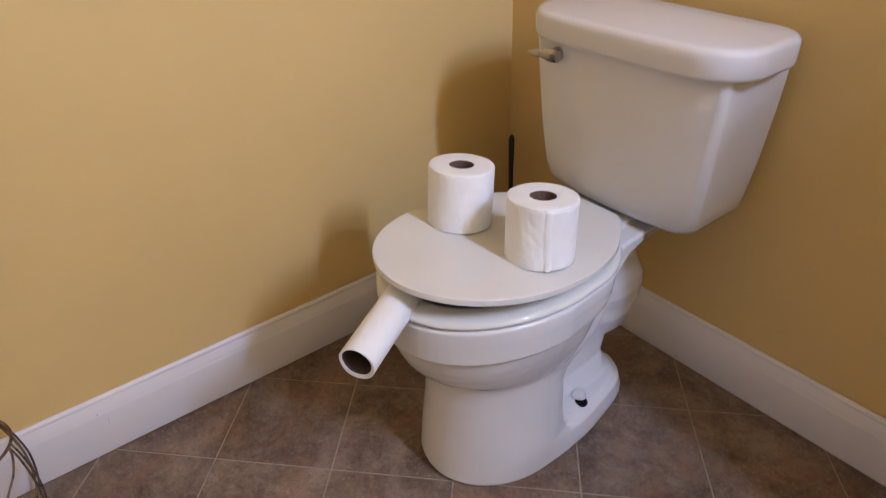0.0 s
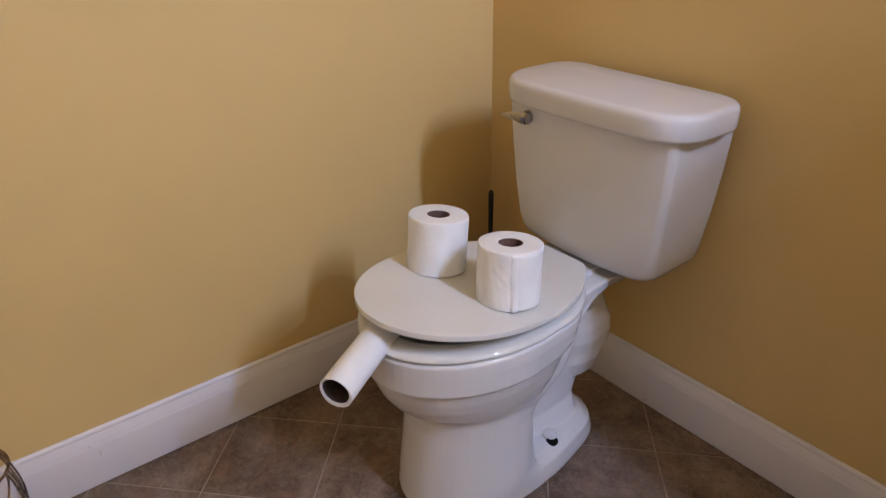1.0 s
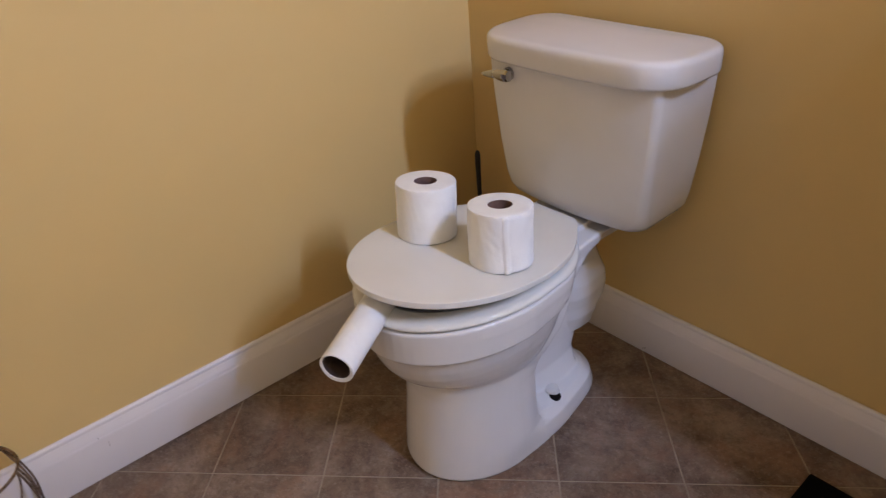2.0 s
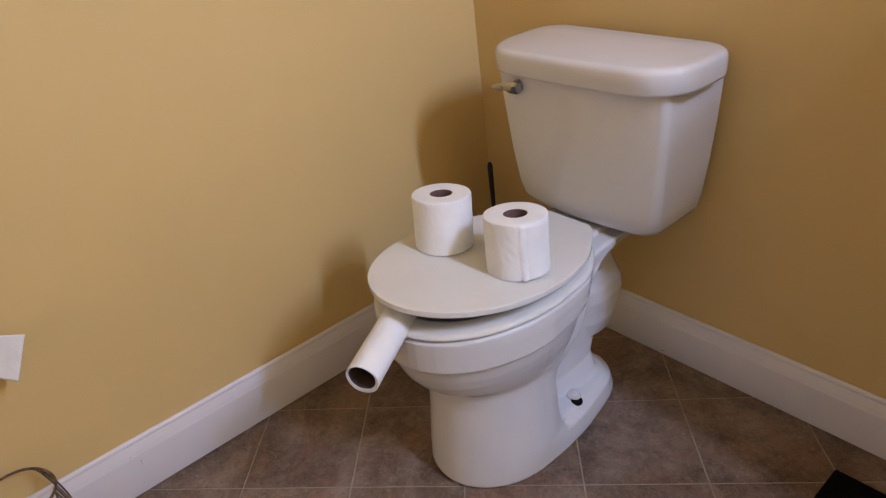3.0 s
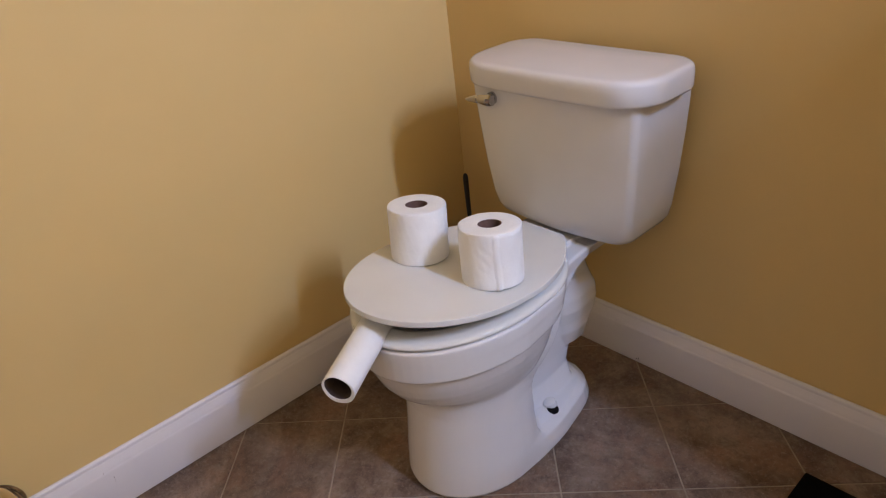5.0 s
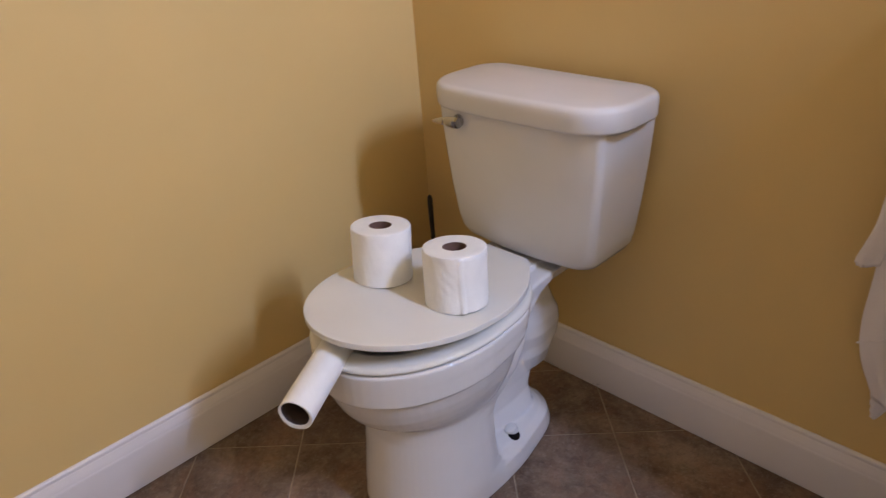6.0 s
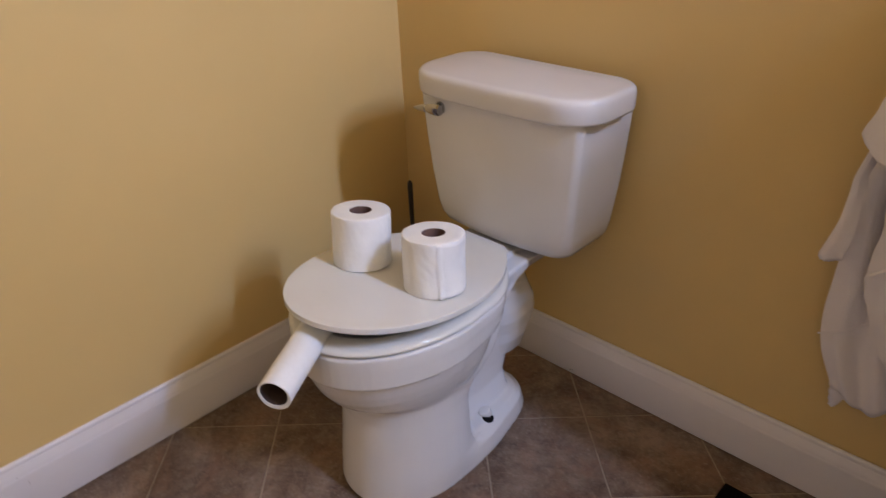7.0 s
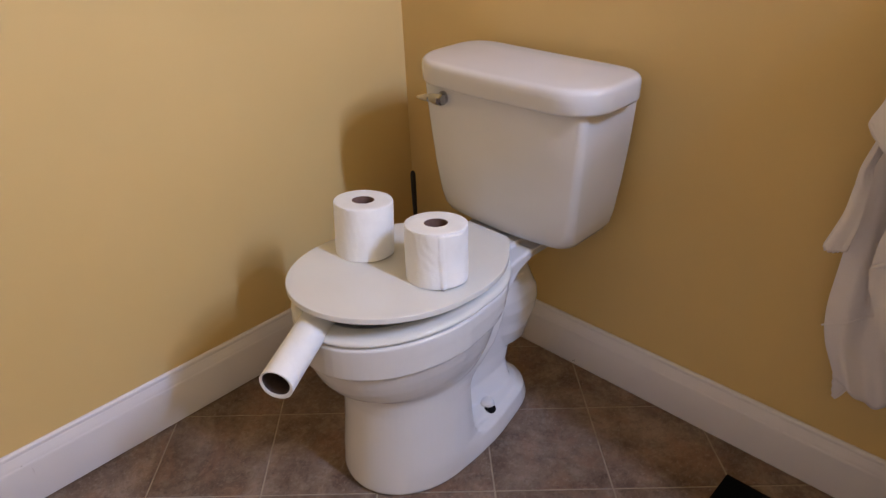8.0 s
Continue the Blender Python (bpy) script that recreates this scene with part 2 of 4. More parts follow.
floor = tagged(slab("floor", (-TH, RY - TH, -0.1), (RX + TH, TH, -0.0012), M_GROUT), "brown mottled slate tile floor with tan grout, laid diagonally", "floor")


def baseboard(name, a, b, inward, label, tall=1.0):
    """A moulded board from a to b; inward points into the room."""
    prof = [(0, 0.0035), (0.0146, 0.0035), (0.0150, 0.0045), (0.0150, 0.0905), (0.0148, 0.0950), (0.0143, 0.0980), (0.0136, 0.0996), (0.0134, 0.1008), (0.0133, 0.1030), (0.0116, 0.1090),
            (0.0096, 0.1160), (0.0090, 0.1192), (0.0084, 0.1203), (0.0084, 0.1214), (0.0087, 0.1232), (0.0084, 0.1272), (0.0066, 0.1304), (0.0036, 0.1318), (0.0016, 0.1312), (0.0012, 0.1280), (0, 0.1270)]
    a, b, inward = Vector(a), Vector(b), Vector(inward)
    bm = bmesh.new()
    loft(bm, [[p + inward * d + Vector((0, 0, z * tall)) for d, z in prof] for p in (a, b)])
    ob = mesh_object(name, bm, M_TRIM, angle=25)
    return tagged(ob, label, "baseboard", kind="structure")


board = baseboard("baseboard", (0.0, 0.0, 0), (0.0, RY, 0), (1, 0, 0), "white painted moulded baseboard, scuffed, along the yellow wall")
board_north = baseboard("baseboard", (0.0, 0.0, 0), (RX, 0.0, 0), (0, -1, 0), "white painted moulded baseboard along the yellow wall", 0.974)
baseboard("baseboard", (RX, 0.0, 0), (RX, RY, 0), (-1, 0, 0), "white painted moulded baseboard along the yellow wall")
baseboard("baseboard", (0.0, RY, 0), (RX, RY, 0), (0, 1, 0), "white painted moulded baseboard along the yellow wall")

for y0, z0, y1, z1, w in ((-1.0528, 0.1010, -1.0516, 0.1002, 0.0012), (-1.0377, 0.0836, -1.0384, 0.0740, 0.0004), (-1.0384, 0.0740, -1.0390, 0.0680, 0.0003)):
    bm = bmesh.new()
    sweep(bm, [(0.0149, y0, z0), (0.0149, (y0 + y1) / 2, (z0 + z1) / 2), (0.0149, y1, z1)], [w * 0.4, w, w * 0.3], 6)
    part("nick", bm, M_CARD, board, "small dark nick in the paint")

for x0, z0, x1, z1, w in ((0.5480, 0.0120, 0.5505, 0.0112, 0.0012), (0.5540, 0.0165, 0.5546, 0.0125, 0.0009), (0.5365, 0.0065, 0.5380, 0.0058, 0.0008)):
    bm = bmesh.new()
    sweep(bm, [(x0, -0.0149, z0), ((x0 + x1) / 2, -0.0149, (z0 + z1) / 2), (x1, -0.0149, z1)], [w * 0.4, w, w * 0.3], 6)
    part("nick", bm, M_TUBECARD, board_north, "small dark nick in the paint")

# ---------------------------------------------------------------- the toilet
XC = 0.450
# the casting is a little uneven: its wall side is fuller, most of all under the rim
FULLNESS = [(0.0, 1.08), (0.05, 1.075), (0.12, 1.065), (0.220, 1.065), (0.234, 1.10), (0.250, 1.14), (0.28, 1.14), (0.318, 1.12), (0.332, 1.11), (0.40, 1.105)]


def wall_side(z):
    for (z0, f0), (z1, f1) in zip(FULLNESS, FULLNESS[1:]):
        if z < z1:
            return f0 + (f1 - f0) * max(0.0, z - z0) / (z1 - z0)
    return FULLNESS[-1][1]


def egg(z, yf, yw, hw, back, nf=16, nb=14, p=1.0, lift=0.0, full=None):
    """A ring at height z: half an ellipse in front of yw, then widths along the back list."""
    full = wall_side(z) if full is None else full
    right = []
    for i in range(nf + 1):
        a = 0.5 * math.pi * i / nf
        right.append((hw * math.sin(a) ** p, yw - (yw - yf) * math.cos(a) ** p))
    ys = [yw] + [b[0] for b in back]
    ws = [hw] + [b[1] for b in back]
    path = curve_points([(w, y, 0) for w, y in zip(ws, ys)], 10)
    for i in range(1, nb + 1):
        k = i / nb * (len(path) - 1)
        lo = int(min(k, len(path) - 2))
        q = path[lo].lerp(path[lo + 1], k - lo)
        right.append((q.x, q.y))
    def rise(y):
        k = min(1.0, max(0.0, (y - yw + 0.02) / 0.15))
        return z + lift * k * k * (3 - 2 * k)
    ring = [(XC + x, y, rise(y)) for x, y in right]
    ring += [(XC - x * full, y, rise(y)) for x, y in reversed(right[1:])]
    return ring


toilet = thing("toilet", (XC, -0.40, 0), "white two-piece porcelain toilet with its lid propped open a crack", "toilet")

bm = bmesh.new()
outer = [
    egg(-0.003, -0.5935, -0.44, 0.1225, [(-0.38, 0.1225), (-0.30, 0.115)]),
    egg(0.003, -0.5945, -0.44, 0.1235, [(-0.38, 0.1235), (-0.30, 0.116)]),
    egg(0.008, -0.6000, -0.44, 0.1285, [(-0.38, 0.1285), (-0.30, 0.121)]),
    egg(0.014, -0.5995, -0.44, 0.1278, [(-0.38, 0.1275), (-0.315, 0.120)]),
    egg(0.034, -0.5970, -0.44, 0.1275, [(-0.39, 0.1258), (-0.338, 0.118)]),
    egg(0.048, -0.5955, -0.44, 0.1275, [(-0.40, 0.1248), (-0.360, 0.116)]),
    egg(0.060, -0.5940, -0.44, 0.127, [(-0.41, 0.1238), (-0.376, 0.115)]),
    egg(0.080, -0.5915, -0.44, 0.1255, [(-0.41, 0.1225), (-0.384, 0.114)]),
    egg(0.130, -0.585, -0.44, 0.122, [(-0.41, 0.119), (-0.388, 0.112)]),
    egg(0.190, -0.579, -0.44, 0.119, [(-0.41, 0.116), (-0.388, 0.110)]),
    egg(0.216, -0.5795, -0.44, 0.1192, [(-0.410, 0.117), (-0.386, 0.114)]),
    egg(0.227, -0.5815, -0.44, 0.1202, [(-0.410, 0.119), (-0.378, 0.117)]),
    egg(0.234, -0.5890, -0.44, 0.1222, [(-0.404, 0.121), (-0.368, 0.115)]),
    egg(0.241, -0.6000, -0.44, 0.1248, [(-0.400, 0.124), (-0.360, 0.114)]),
    egg(0.250, -0.6120, -0.44, 0.1285, [(-0.395, 0.127), (-0.350, 0.113)]),
    egg(0.262, -0.6225, -0.44, 0.1330, [(-0.388, 0.130), (-0.338, 0.112)]),
    egg(0.28, -0.6335, -0.44, 0.1390, [(-0.378, 0.134), (-0.325, 0.111)]),
    egg(0.3, -0.6410, -0.44, 0.1448, [(-0.368, 0.136), (-0.314, 0.110)]),
    egg(0.318, -0.6460, -0.44, 0.1485, [(-0.358, 0.138), (-0.306, 0.109)]),
    egg(0.329, -0.6480, -0.44, 0.1500, [(-0.352, 0.139), (-0.302, 0.108)]),
    egg(0.3320, -0.6565, -0.44, 0.1595, [(-0.35, 0.145), (-0.297, 0.117)]),
    egg(0.3370, -0.657, -0.44, 0.160, [(-0.35, 0.146), (-0.291, 0.116)]),
    egg(0.347, -0.657, -0.44, 0.1605, [(-0.34, 0.146), (-0.30, 0.123), (-0.277, 0.109)]),
    egg(0.363, -0.657, -0.44, 0.161, [(-0.34, 0.147), (-0.30, 0.125), (-0.26, 0.101), (-0.216, 0.093)]),
    egg(0.371, -0.657, -0.44, 0.162, [(-0.34, 0.148), (-0.30, 0.127), (-0.26, 0.101), (-0.178, 0.090)]),
    egg(0.3925, -0.657, -0.44, 0.162, [(-0.34, 0.148), (-0.30, 0.128), (-0.26, 0.102), (-0.178, 0.091)], lift=-0.0055),
    egg(0.3965, -0.654, -0.44, 0.159, [(-0.34, 0.145), (-0.30, 0.125), (-0.26, 0.099), (-0.181, 0.088)], lift=-0.0055),
    egg(0.3965, -0.600, -0.44, 0.108, [(-0.36, 0.095), (-0.30, 0.060)], lift=-0.0055),
    egg(0.350, -0.590, -0.44, 0.100, [(-0.36, 0.085), (-0.325, 0.050)]),
    egg(0.300, -0.550, -0.44, 0.075, [(-0.38, 0.065), (-0.34, 0.040)]),
    egg(0.260, -0.490, -0.44, 0.040, [(-0.40, 0.036), (-0.37, 0.020)]),
]
loft(bm, outer)
# the side of the pedestal runs on upwards as a flat cheek behind the funnel
cheek = [(0.150, 0.1100, -0.388), (0.190, 0.1112, -0.388), (0.210, 0.1150, -0.386), (0.227, 0.1190, -0.378), (0.241, 0.1212, -0.358), (0.262, 0.1222, -0.334), (0.290, 0.1220, -0.314), (0.315, 0.1205, -0.302), (0.336, 0.1180, -0.297)]
loft(bm, [[(XC - hw, -0.450, z), (XC + hw, -0.450, z), (XC + hw, y, z), (XC - hw, y, z)] for z, hw, y in cheek])
foot = [
    egg(-0.003, -0.46, -0.40, 0.1225, [(-0.33, 0.1190), (-0.27, 0.1080), (-0.20, 0.0900), (-0.162, 0.0640), (-0.145, 0.0240)]),
    egg(0.003, -0.46, -0.40, 0.1235, [(-0.33, 0.1200), (-0.27, 0.1090), (-0.20, 0.0910), (-0.162, 0.0650), (-0.145, 0.0250)]),
    egg(0.008, -0.46, -0.40, 0.1285, [(-0.33, 0.1250), (-0.27, 0.1140), (-0.20, 0.0960), (-0.162, 0.0700), (-0.145, 0.0300)]),
    egg(0.020, -0.46, -0.40, 0.1275, [(-0.33, 0.124), (-0.27, 0.113), (-0.20, 0.095), (-0.163, 0.069), (-0.146, 0.030)]),
    egg(0.044, -0.46, -0.40, 0.1220, [(-0.33, 0.119), (-0.27, 0.108), (-0.20, 0.090), (-0.168, 0.064), (-0.152, 0.028)]),
    egg(0.057, -0.46, -0.40, 0.1205, [(-0.365, 0.108), (-0.27, 0.095), (-0.21, 0.078), (-0.180, 0.053), (-0.169, 0.020)]),
    egg(0.066, -0.46, -0.40, 0.1195, [(-0.378, 0.111), (-0.358, 0.093), (-0.348, 0.070), (-0.343, 0.045), (-0.342, 0.020)]),
    egg(0.080, -0.46, -0.40, 0.1170, [(-0.388, 0.110), (-0.374, 0.090), (-0.367, 0.070), (-0.364, 0.045), (-0.363, 0.020)]),
    egg(0.100, -0.46, -0.40, 0.1120, [(-0.395, 0.102), (-0.387, 0.085), (-0.384, 0.070), (-0.382, 0.045), (-0.381, 0.020)]),
]
loft(bm, foot)
trap = [
    egg(0.030, -0.42, -0.29, 0.082, [(-0.24, 0.078), (-0.19, 0.066), (-0.165, 0.035)]),
    egg(0.066, -0.42, -0.29, 0.068, [(-0.25, 0.066), (-0.205, 0.055), (-0.187, 0.030)]),
    egg(0.100, -0.42, -0.29, 0.053, [(-0.25, 0.051), (-0.207, 0.044), (-0.187, 0.027)]),
    egg(0.135, -0.42, -0.28, 0.048, [(-0.24, 0.047), (-0.195, 0.042), (-0.172, 0.027)]),
    egg(0.160, -0.42, -0.27, 0.047, [(-0.22, 0.046), (-0.175, 0.042), (-0.148, 0.027)]),
    egg(0.178, -0.42, -0.25, 0.046, [(-0.19, 0.046), (-0.137, 0.044), (-0.108, 0.027)]),
    egg(0.200, -0.42, -0.24, 0.045, [(-0.17, 0.046), (-0.116, 0.047), (-0.088, 0.027)]),
    egg(0.228, -0.42, -0.23, 0.040, [(-0.16, 0.044), (-0.108, 0.049), (-0.081, 0.027)]),
    egg(0.250, -0.42, -0.23, 0.030, [(-0.16, 0.040), (-0.112, 0.048), (-0.086, 0.027)]),
    egg(0.295, -0.42, -0.23, 0.028, [(-0.17, 0.036), (-0.126, 0.040), (-0.103, 0.024)]),
    egg(0.330, -0.40, -0.24, 0.034, [(-0.18, 0.036), (-0.136, 0.036), (-0.115, 0.022)]),
    egg(0.372, -0.36, -0.24, 0.046, [(-0.18, 0.046), (-0.126, 0.042), (-0.105, 0.025)]),
    egg(0.398, -0.28, -0.21, 0.056, [(-0.17, 0.056), (-0.116, 0.052), (-0.095, 0.030)]),
]
loft(bm, trap)
# the upper bend of the trapway bulges out behind the bowl
bend = [(0.140, 0.050, (-0.180, 0.040), (-0.160, 0.020)), (0.160, 0.056, (-0.158, 0.046), (-0.132, 0.025)), (0.178, 0.061, (-0.137, 0.050), (-0.108, 0.027)), (0.200, 0.060, (-0.116, 0.054), (-0.088, 0.027)), (0.228, 0.064, (-0.108, 0.054), (-0.081, 0.027)),
        (0.254, 0.060, (-0.111, 0.053), (-0.086, 0.027)), (0.276, 0.051, (-0.120, 0.047), (-0.096, 0.025)), (0.294, 0.046, (-0.130, 0.036), (-0.110, 0.020))]
loft(bm, [egg(z, -0.252, -0.172, hw, [(-0.146, hw * 0.96), p, q]) for z, hw, p, q in bend])
# the deck runs on under the tank
deck = [(z, [(XC + sx * (hw + 0.006 * (0 if z > 0.37 else -1)), y) for sx, y in ((-1, -0.230), (1, -0.230), (1, -0.110), (-1, -0.110))]) for z, hw in ((0.352, 0.074), (0.364, 0.088), (0.388, 0.092))]
loft(bm, [[(x, y + (0.016 if y > -0.2 and z < 0.36 else 0) * -1, z) for x, y in ring] for z, ring in deck])
bowl = part("bowl", bm, M_PORC, toilet, "white porcelain bowl and pedestal with a bulging trapway")
for kind, name in (("REMESH", "one_skin"), ("SMOOTH", "soft_glaze")):
    mod = bowl.modifiers.new(name, kind)
    if kind == "REMESH":
        mod.mode, mod.voxel_size, mod.use_smooth_shade = "VOXEL", 0.0026, True
    else:
        mod.factor, mod.iterations = 0.5, 3

# bolt holes in the foot, discs painted black for unlit depth, with a stub of the cap
for s in (1, -1):
    bm = bmesh.new()
    turn(bm, [(0.0005, 0.0), (0.0122, 0.0), (0.0125, 0.002), (0.0112, 0.0035), (0.0005, 0.0035)], pose(XC + s * 0.0925, -0.3115, 0.0605, 0, s * 16, 0), 20)
    hole = part("bolt_hole", bm, M_HOLE, toilet, "black disc painted as the unlit depth of a bolt hole in the foot")
    bm = bmesh.new()
    turn(bm, [(0.0005, 0.0), (0.0135, 0.0), (0.0135, 0.0108), (0.0124, 0.0128), (0.0070, 0.0140), (0.0005, 0.0142)], pose(XC + s * 0.0815, -0.3040, 0.0600, 18, -s * 10, 0), 24)
    part("bolt_cap", bm, M_PORC, toilet, "white plastic bolt cap")


def rounded(z, x0, x1, y0, y1, r, bow=0.0, n=8, back=0.35):
    """A rounded rectangle ring; bow pushes the front (y0) out at the middle."""
    ring = []
    for cx, cy, a0 in ((x1 - r, y0 + r, -90), (x1 - r, y1 - r * back, 0), (x0 + r, y1 - r * back, 90), (x0 + r, y0 + r, 180)):
        rr = r if cy < (y0 + y1) / 2 else r * back
        cx2 = cx if rr == r else (x1 - rr if cx > (x0 + x1) / 2 else x0 + rr)
        for i in range(n + 1):
            a = radians(a0 + 90 * i / n)
            ring.append([cx2 + rr * math.cos(a), cy + rr * math.sin(a), z])
    out = []
    # more points along the bowed front
    m = 10
    first, last = ring[0], ring[-1]
    for i in range(1, m):
        t = i / m
        out.append([last[0] + (first[0] - last[0]) * t, y0, z])
    ring += out
    half = (x1 - x0) / 2
    for q in ring:
        u = (q[0] - (x0 + x1) / 2) / half
        if q[1] < (y0 + y1) / 2:
            q[1] -= bow * (1 - u * u)
    return [tuple(q) for q in ring]


bm = bmesh.new()
levels = [(0.402, 0.120, -0.150, -0.06, 0.03), (0.405, 0.155, -0.168, -0.045, 0.034), (0.412, 0.170, -0.176, -0.036, 0.030), (0.425, 0.177, -0.180, -0.031, 0.024), (0.450, 0.181, -0.183, -0.029, 0.018),
          (0.52, 0.189, -0.188, -0.026, 0.015), (0.60, 0.196, -0.192, -0.023, 0.014), (0.66, 0.200, -0.195, -0.022, 0.014), (0.700, 0.201, -0.196, -0.021, 0.014)]
loft(bm, [rounded(z, XC + 0.018 - w, XC - 0.001 + w, yf, yb, r, 0.016, back=0.6) for z, w, yf, yb, r in levels])
tank = part("tank", bm, M_PORC, toilet, "tapered white porcelain tank", angle=60)

bm = bmesh.new()
levels = [(0.692, 0.200, -0.206, -0.022, 0.066), (0.689, 0.204, -0.212, -0.019, 0.070), (0.690, 0.208, -0.217, -0.017, 0.074), (0.695, 0.210, -0.219, -0.016, 0.075), (0.716, 0.2105, -0.220, -0.016, 0.075),
          (0.7245, 0.2102, -0.2197, -0.0163, 0.0750), (0.7290, 0.2090, -0.2185, -0.0175, 0.0743), (0.7322, 0.2066, -0.2160, -0.0198, 0.0731), (0.7341, 0.2036, -0.2128, -0.0228, 0.0716),
          (0.7350, 0.1995, -0.2085, -0.0265, 0.0695), (0.7356, 0.1920, -0.2020, -0.0320, 0.066), (0.7372, 0.170, -0.180, -0.050, 0.055), (0.7386, 0.135, -0.155, -0.065, 0.04), (0.7392, 0.07, -0.13, -0.09, 0.015)]
def lid_ring_of_tank(z, w, yf, yb, r):
    """The tank lid runs a little shallower towards its right end."""
    ring = rounded(z, XC + 0.009 - w, XC + 0.018 + w, yf, yb, r, 0.012 * min(1, w / 0.2), back=0.75)
    return [(x, y - 0.017 * min(1.0, max(0.0, (x - XC + 0.15) / 0.35)) * max(0.0, (y - yf) / (yb - yf)), h) for x, y, h in ring]


loft(bm, [lid_ring_of_tank(*level) for level in levels])
part("tank_lid", bm, M_PORC, toilet, "white porcelain tank lid with rounded edges", angle=60)

# the flush lever
bm = bmesh.new()
turn(bm, [(0.0005, 0.0), (0.0125, 0.0), (0.0125, 0.006), (0.0110, 0.0085), (0.0005, 0.009)], pose(0.333, -0.2035, 0.6645, 90, 0, 0), 28)
handle = part("flush_handle", bm, M_CHROME, toilet, "chrome flush handle")


def arm_ring(x, y, z, deep, high):
    """A six-sided section of the lever arm with a flat face to the front."""
    return [(x, y + deep * u, z + 0.003 + high * v) for u, v in ((-1, -0.35), (-1, 0.45), (-0.3, 1), (0.8, 0.8), (1, 0), (0.6, -1), (-0.4, -0.95))]


bm = bmesh.new()
loft(bm, [arm_ring(*q) for q in ((0.3465, -0.217, 0.6612, 0.004, 0.0070), (0.3450, -0.219, 0.6615, 0.008, 0.0105), (0.336, -0.221, 0.6620, 0.0105, 0.0115), (0.324, -0.223, 0.6628, 0.0100, 0.0100),
                                 (0.316, -0.224, 0.6630, 0.0085, 0.0082), (0.3135, -0.2225, 0.6625, 0.0050, 0.0055))])
part("lever", bm, M_CHROME, handle, angle=22)
bm = bmesh.new()
loft(bm, [arm_ring(*q) for q in ((0.3150, -0.2235, 0.6620, 0.0045, 0.0050), (0.3115, -0.2245, 0.6618, 0.0060, 0.0080), (0.306, -0.226, 0.6614, 0.0058, 0.0076), (0.296, -0.229, 0.6608, 0.0042, 0.0054), (0.290, -0.231, 0.6605, 0.0028, 0.0036), (0.2855, -0.232, 0.6602, 0.0012, 0.0014))])
part("lever_tip", bm, M_CHROME, handle, "tapered chrome lever tip", angle=22)

# the seat ring
bm = bmesh.new()


def seat_ring(inset, z):
    return egg(z + 0.006, -0.657 + inset, -0.43, 0.163 - inset, [(-0.34, 0.149 - inset), (-0.28, 0.118 - inset), (-0.235 - inset * 0.6, 0.075 - inset * 0.6)], lift=-0.006)


prof = [(0.003, 0.3930), (0.0, 0.3955), (0.0, 0.3985), (0.003, 0.4025), (0.009, 0.4050), (0.020, 0.4060), (0.037, 0.4050), (0.045, 0.4020), (0.048, 0.398), (0.045, 0.3930)]
rows = loft(bm, [seat_ring(d, z) for d, z in prof], False, False)
for i in range(len(rows[0])):
    j = (i + 1) % len(rows[0])
    bm.faces.new((rows[-1][i], rows[-1][j], rows[0][j], rows[0][i]))
part("seat", bm, M_SEAT, toilet, "white toilet seat ring", angle=60)
for x, y in ((-0.09, -0.57), (0.09, -0.57), (-0.115, -0.36), (0.115, -0.36)):
    bm = bmesh.new()
    z = 0.396 if y < -0.5 else 0.3915
    box(bm, (XC + x - 0.008, y - 0.012, z), (XC + x + 0.008, y + 0.012, z + 0.0035), 0.001)
    part("seat_bumper", bm, M_SEAT, toilet)

# the lid, propped up in front
SLOPE = -0.11
LID_Z, LID_Y = 0.44, -0.42


def lid_top(y):
    return LID_Z + SLOPE * (y - LID_Y)


bm = bmesh.new()


def lid_ring(inset, drop):
    r = egg(0, -0.661 + inset, -0.46, 0.162 - inset, [(-0.39, 0.157 - inset), (-0.31, 0.130 - inset), (-0.235, 0.078 - inset), (-0.208 - inset, 0.050 - inset)], nb=20, full=1.0)
    return [(x, y, lid_top(y) - drop) for x, y, z in r]


prof = [(0.012, 0.0118), (0.003, 0.0118), (0.0010, 0.0112), (0.0, 0.0100), (0.0, 0.0024), (0.0004, 0.0009), (0.0012, 0.0002), (0.0025, 0.0), (0.012, 0.0)]
loft(bm, [lid_ring(d, z) for d, z in prof])
part("lid", bm, M_SEAT, toilet, "flat white toilet lid lifted at the front", angle=26)
# ---------------------------------------------------------------- paper on the lid
LID_TILT = math.degrees(math.atan(SLOPE))


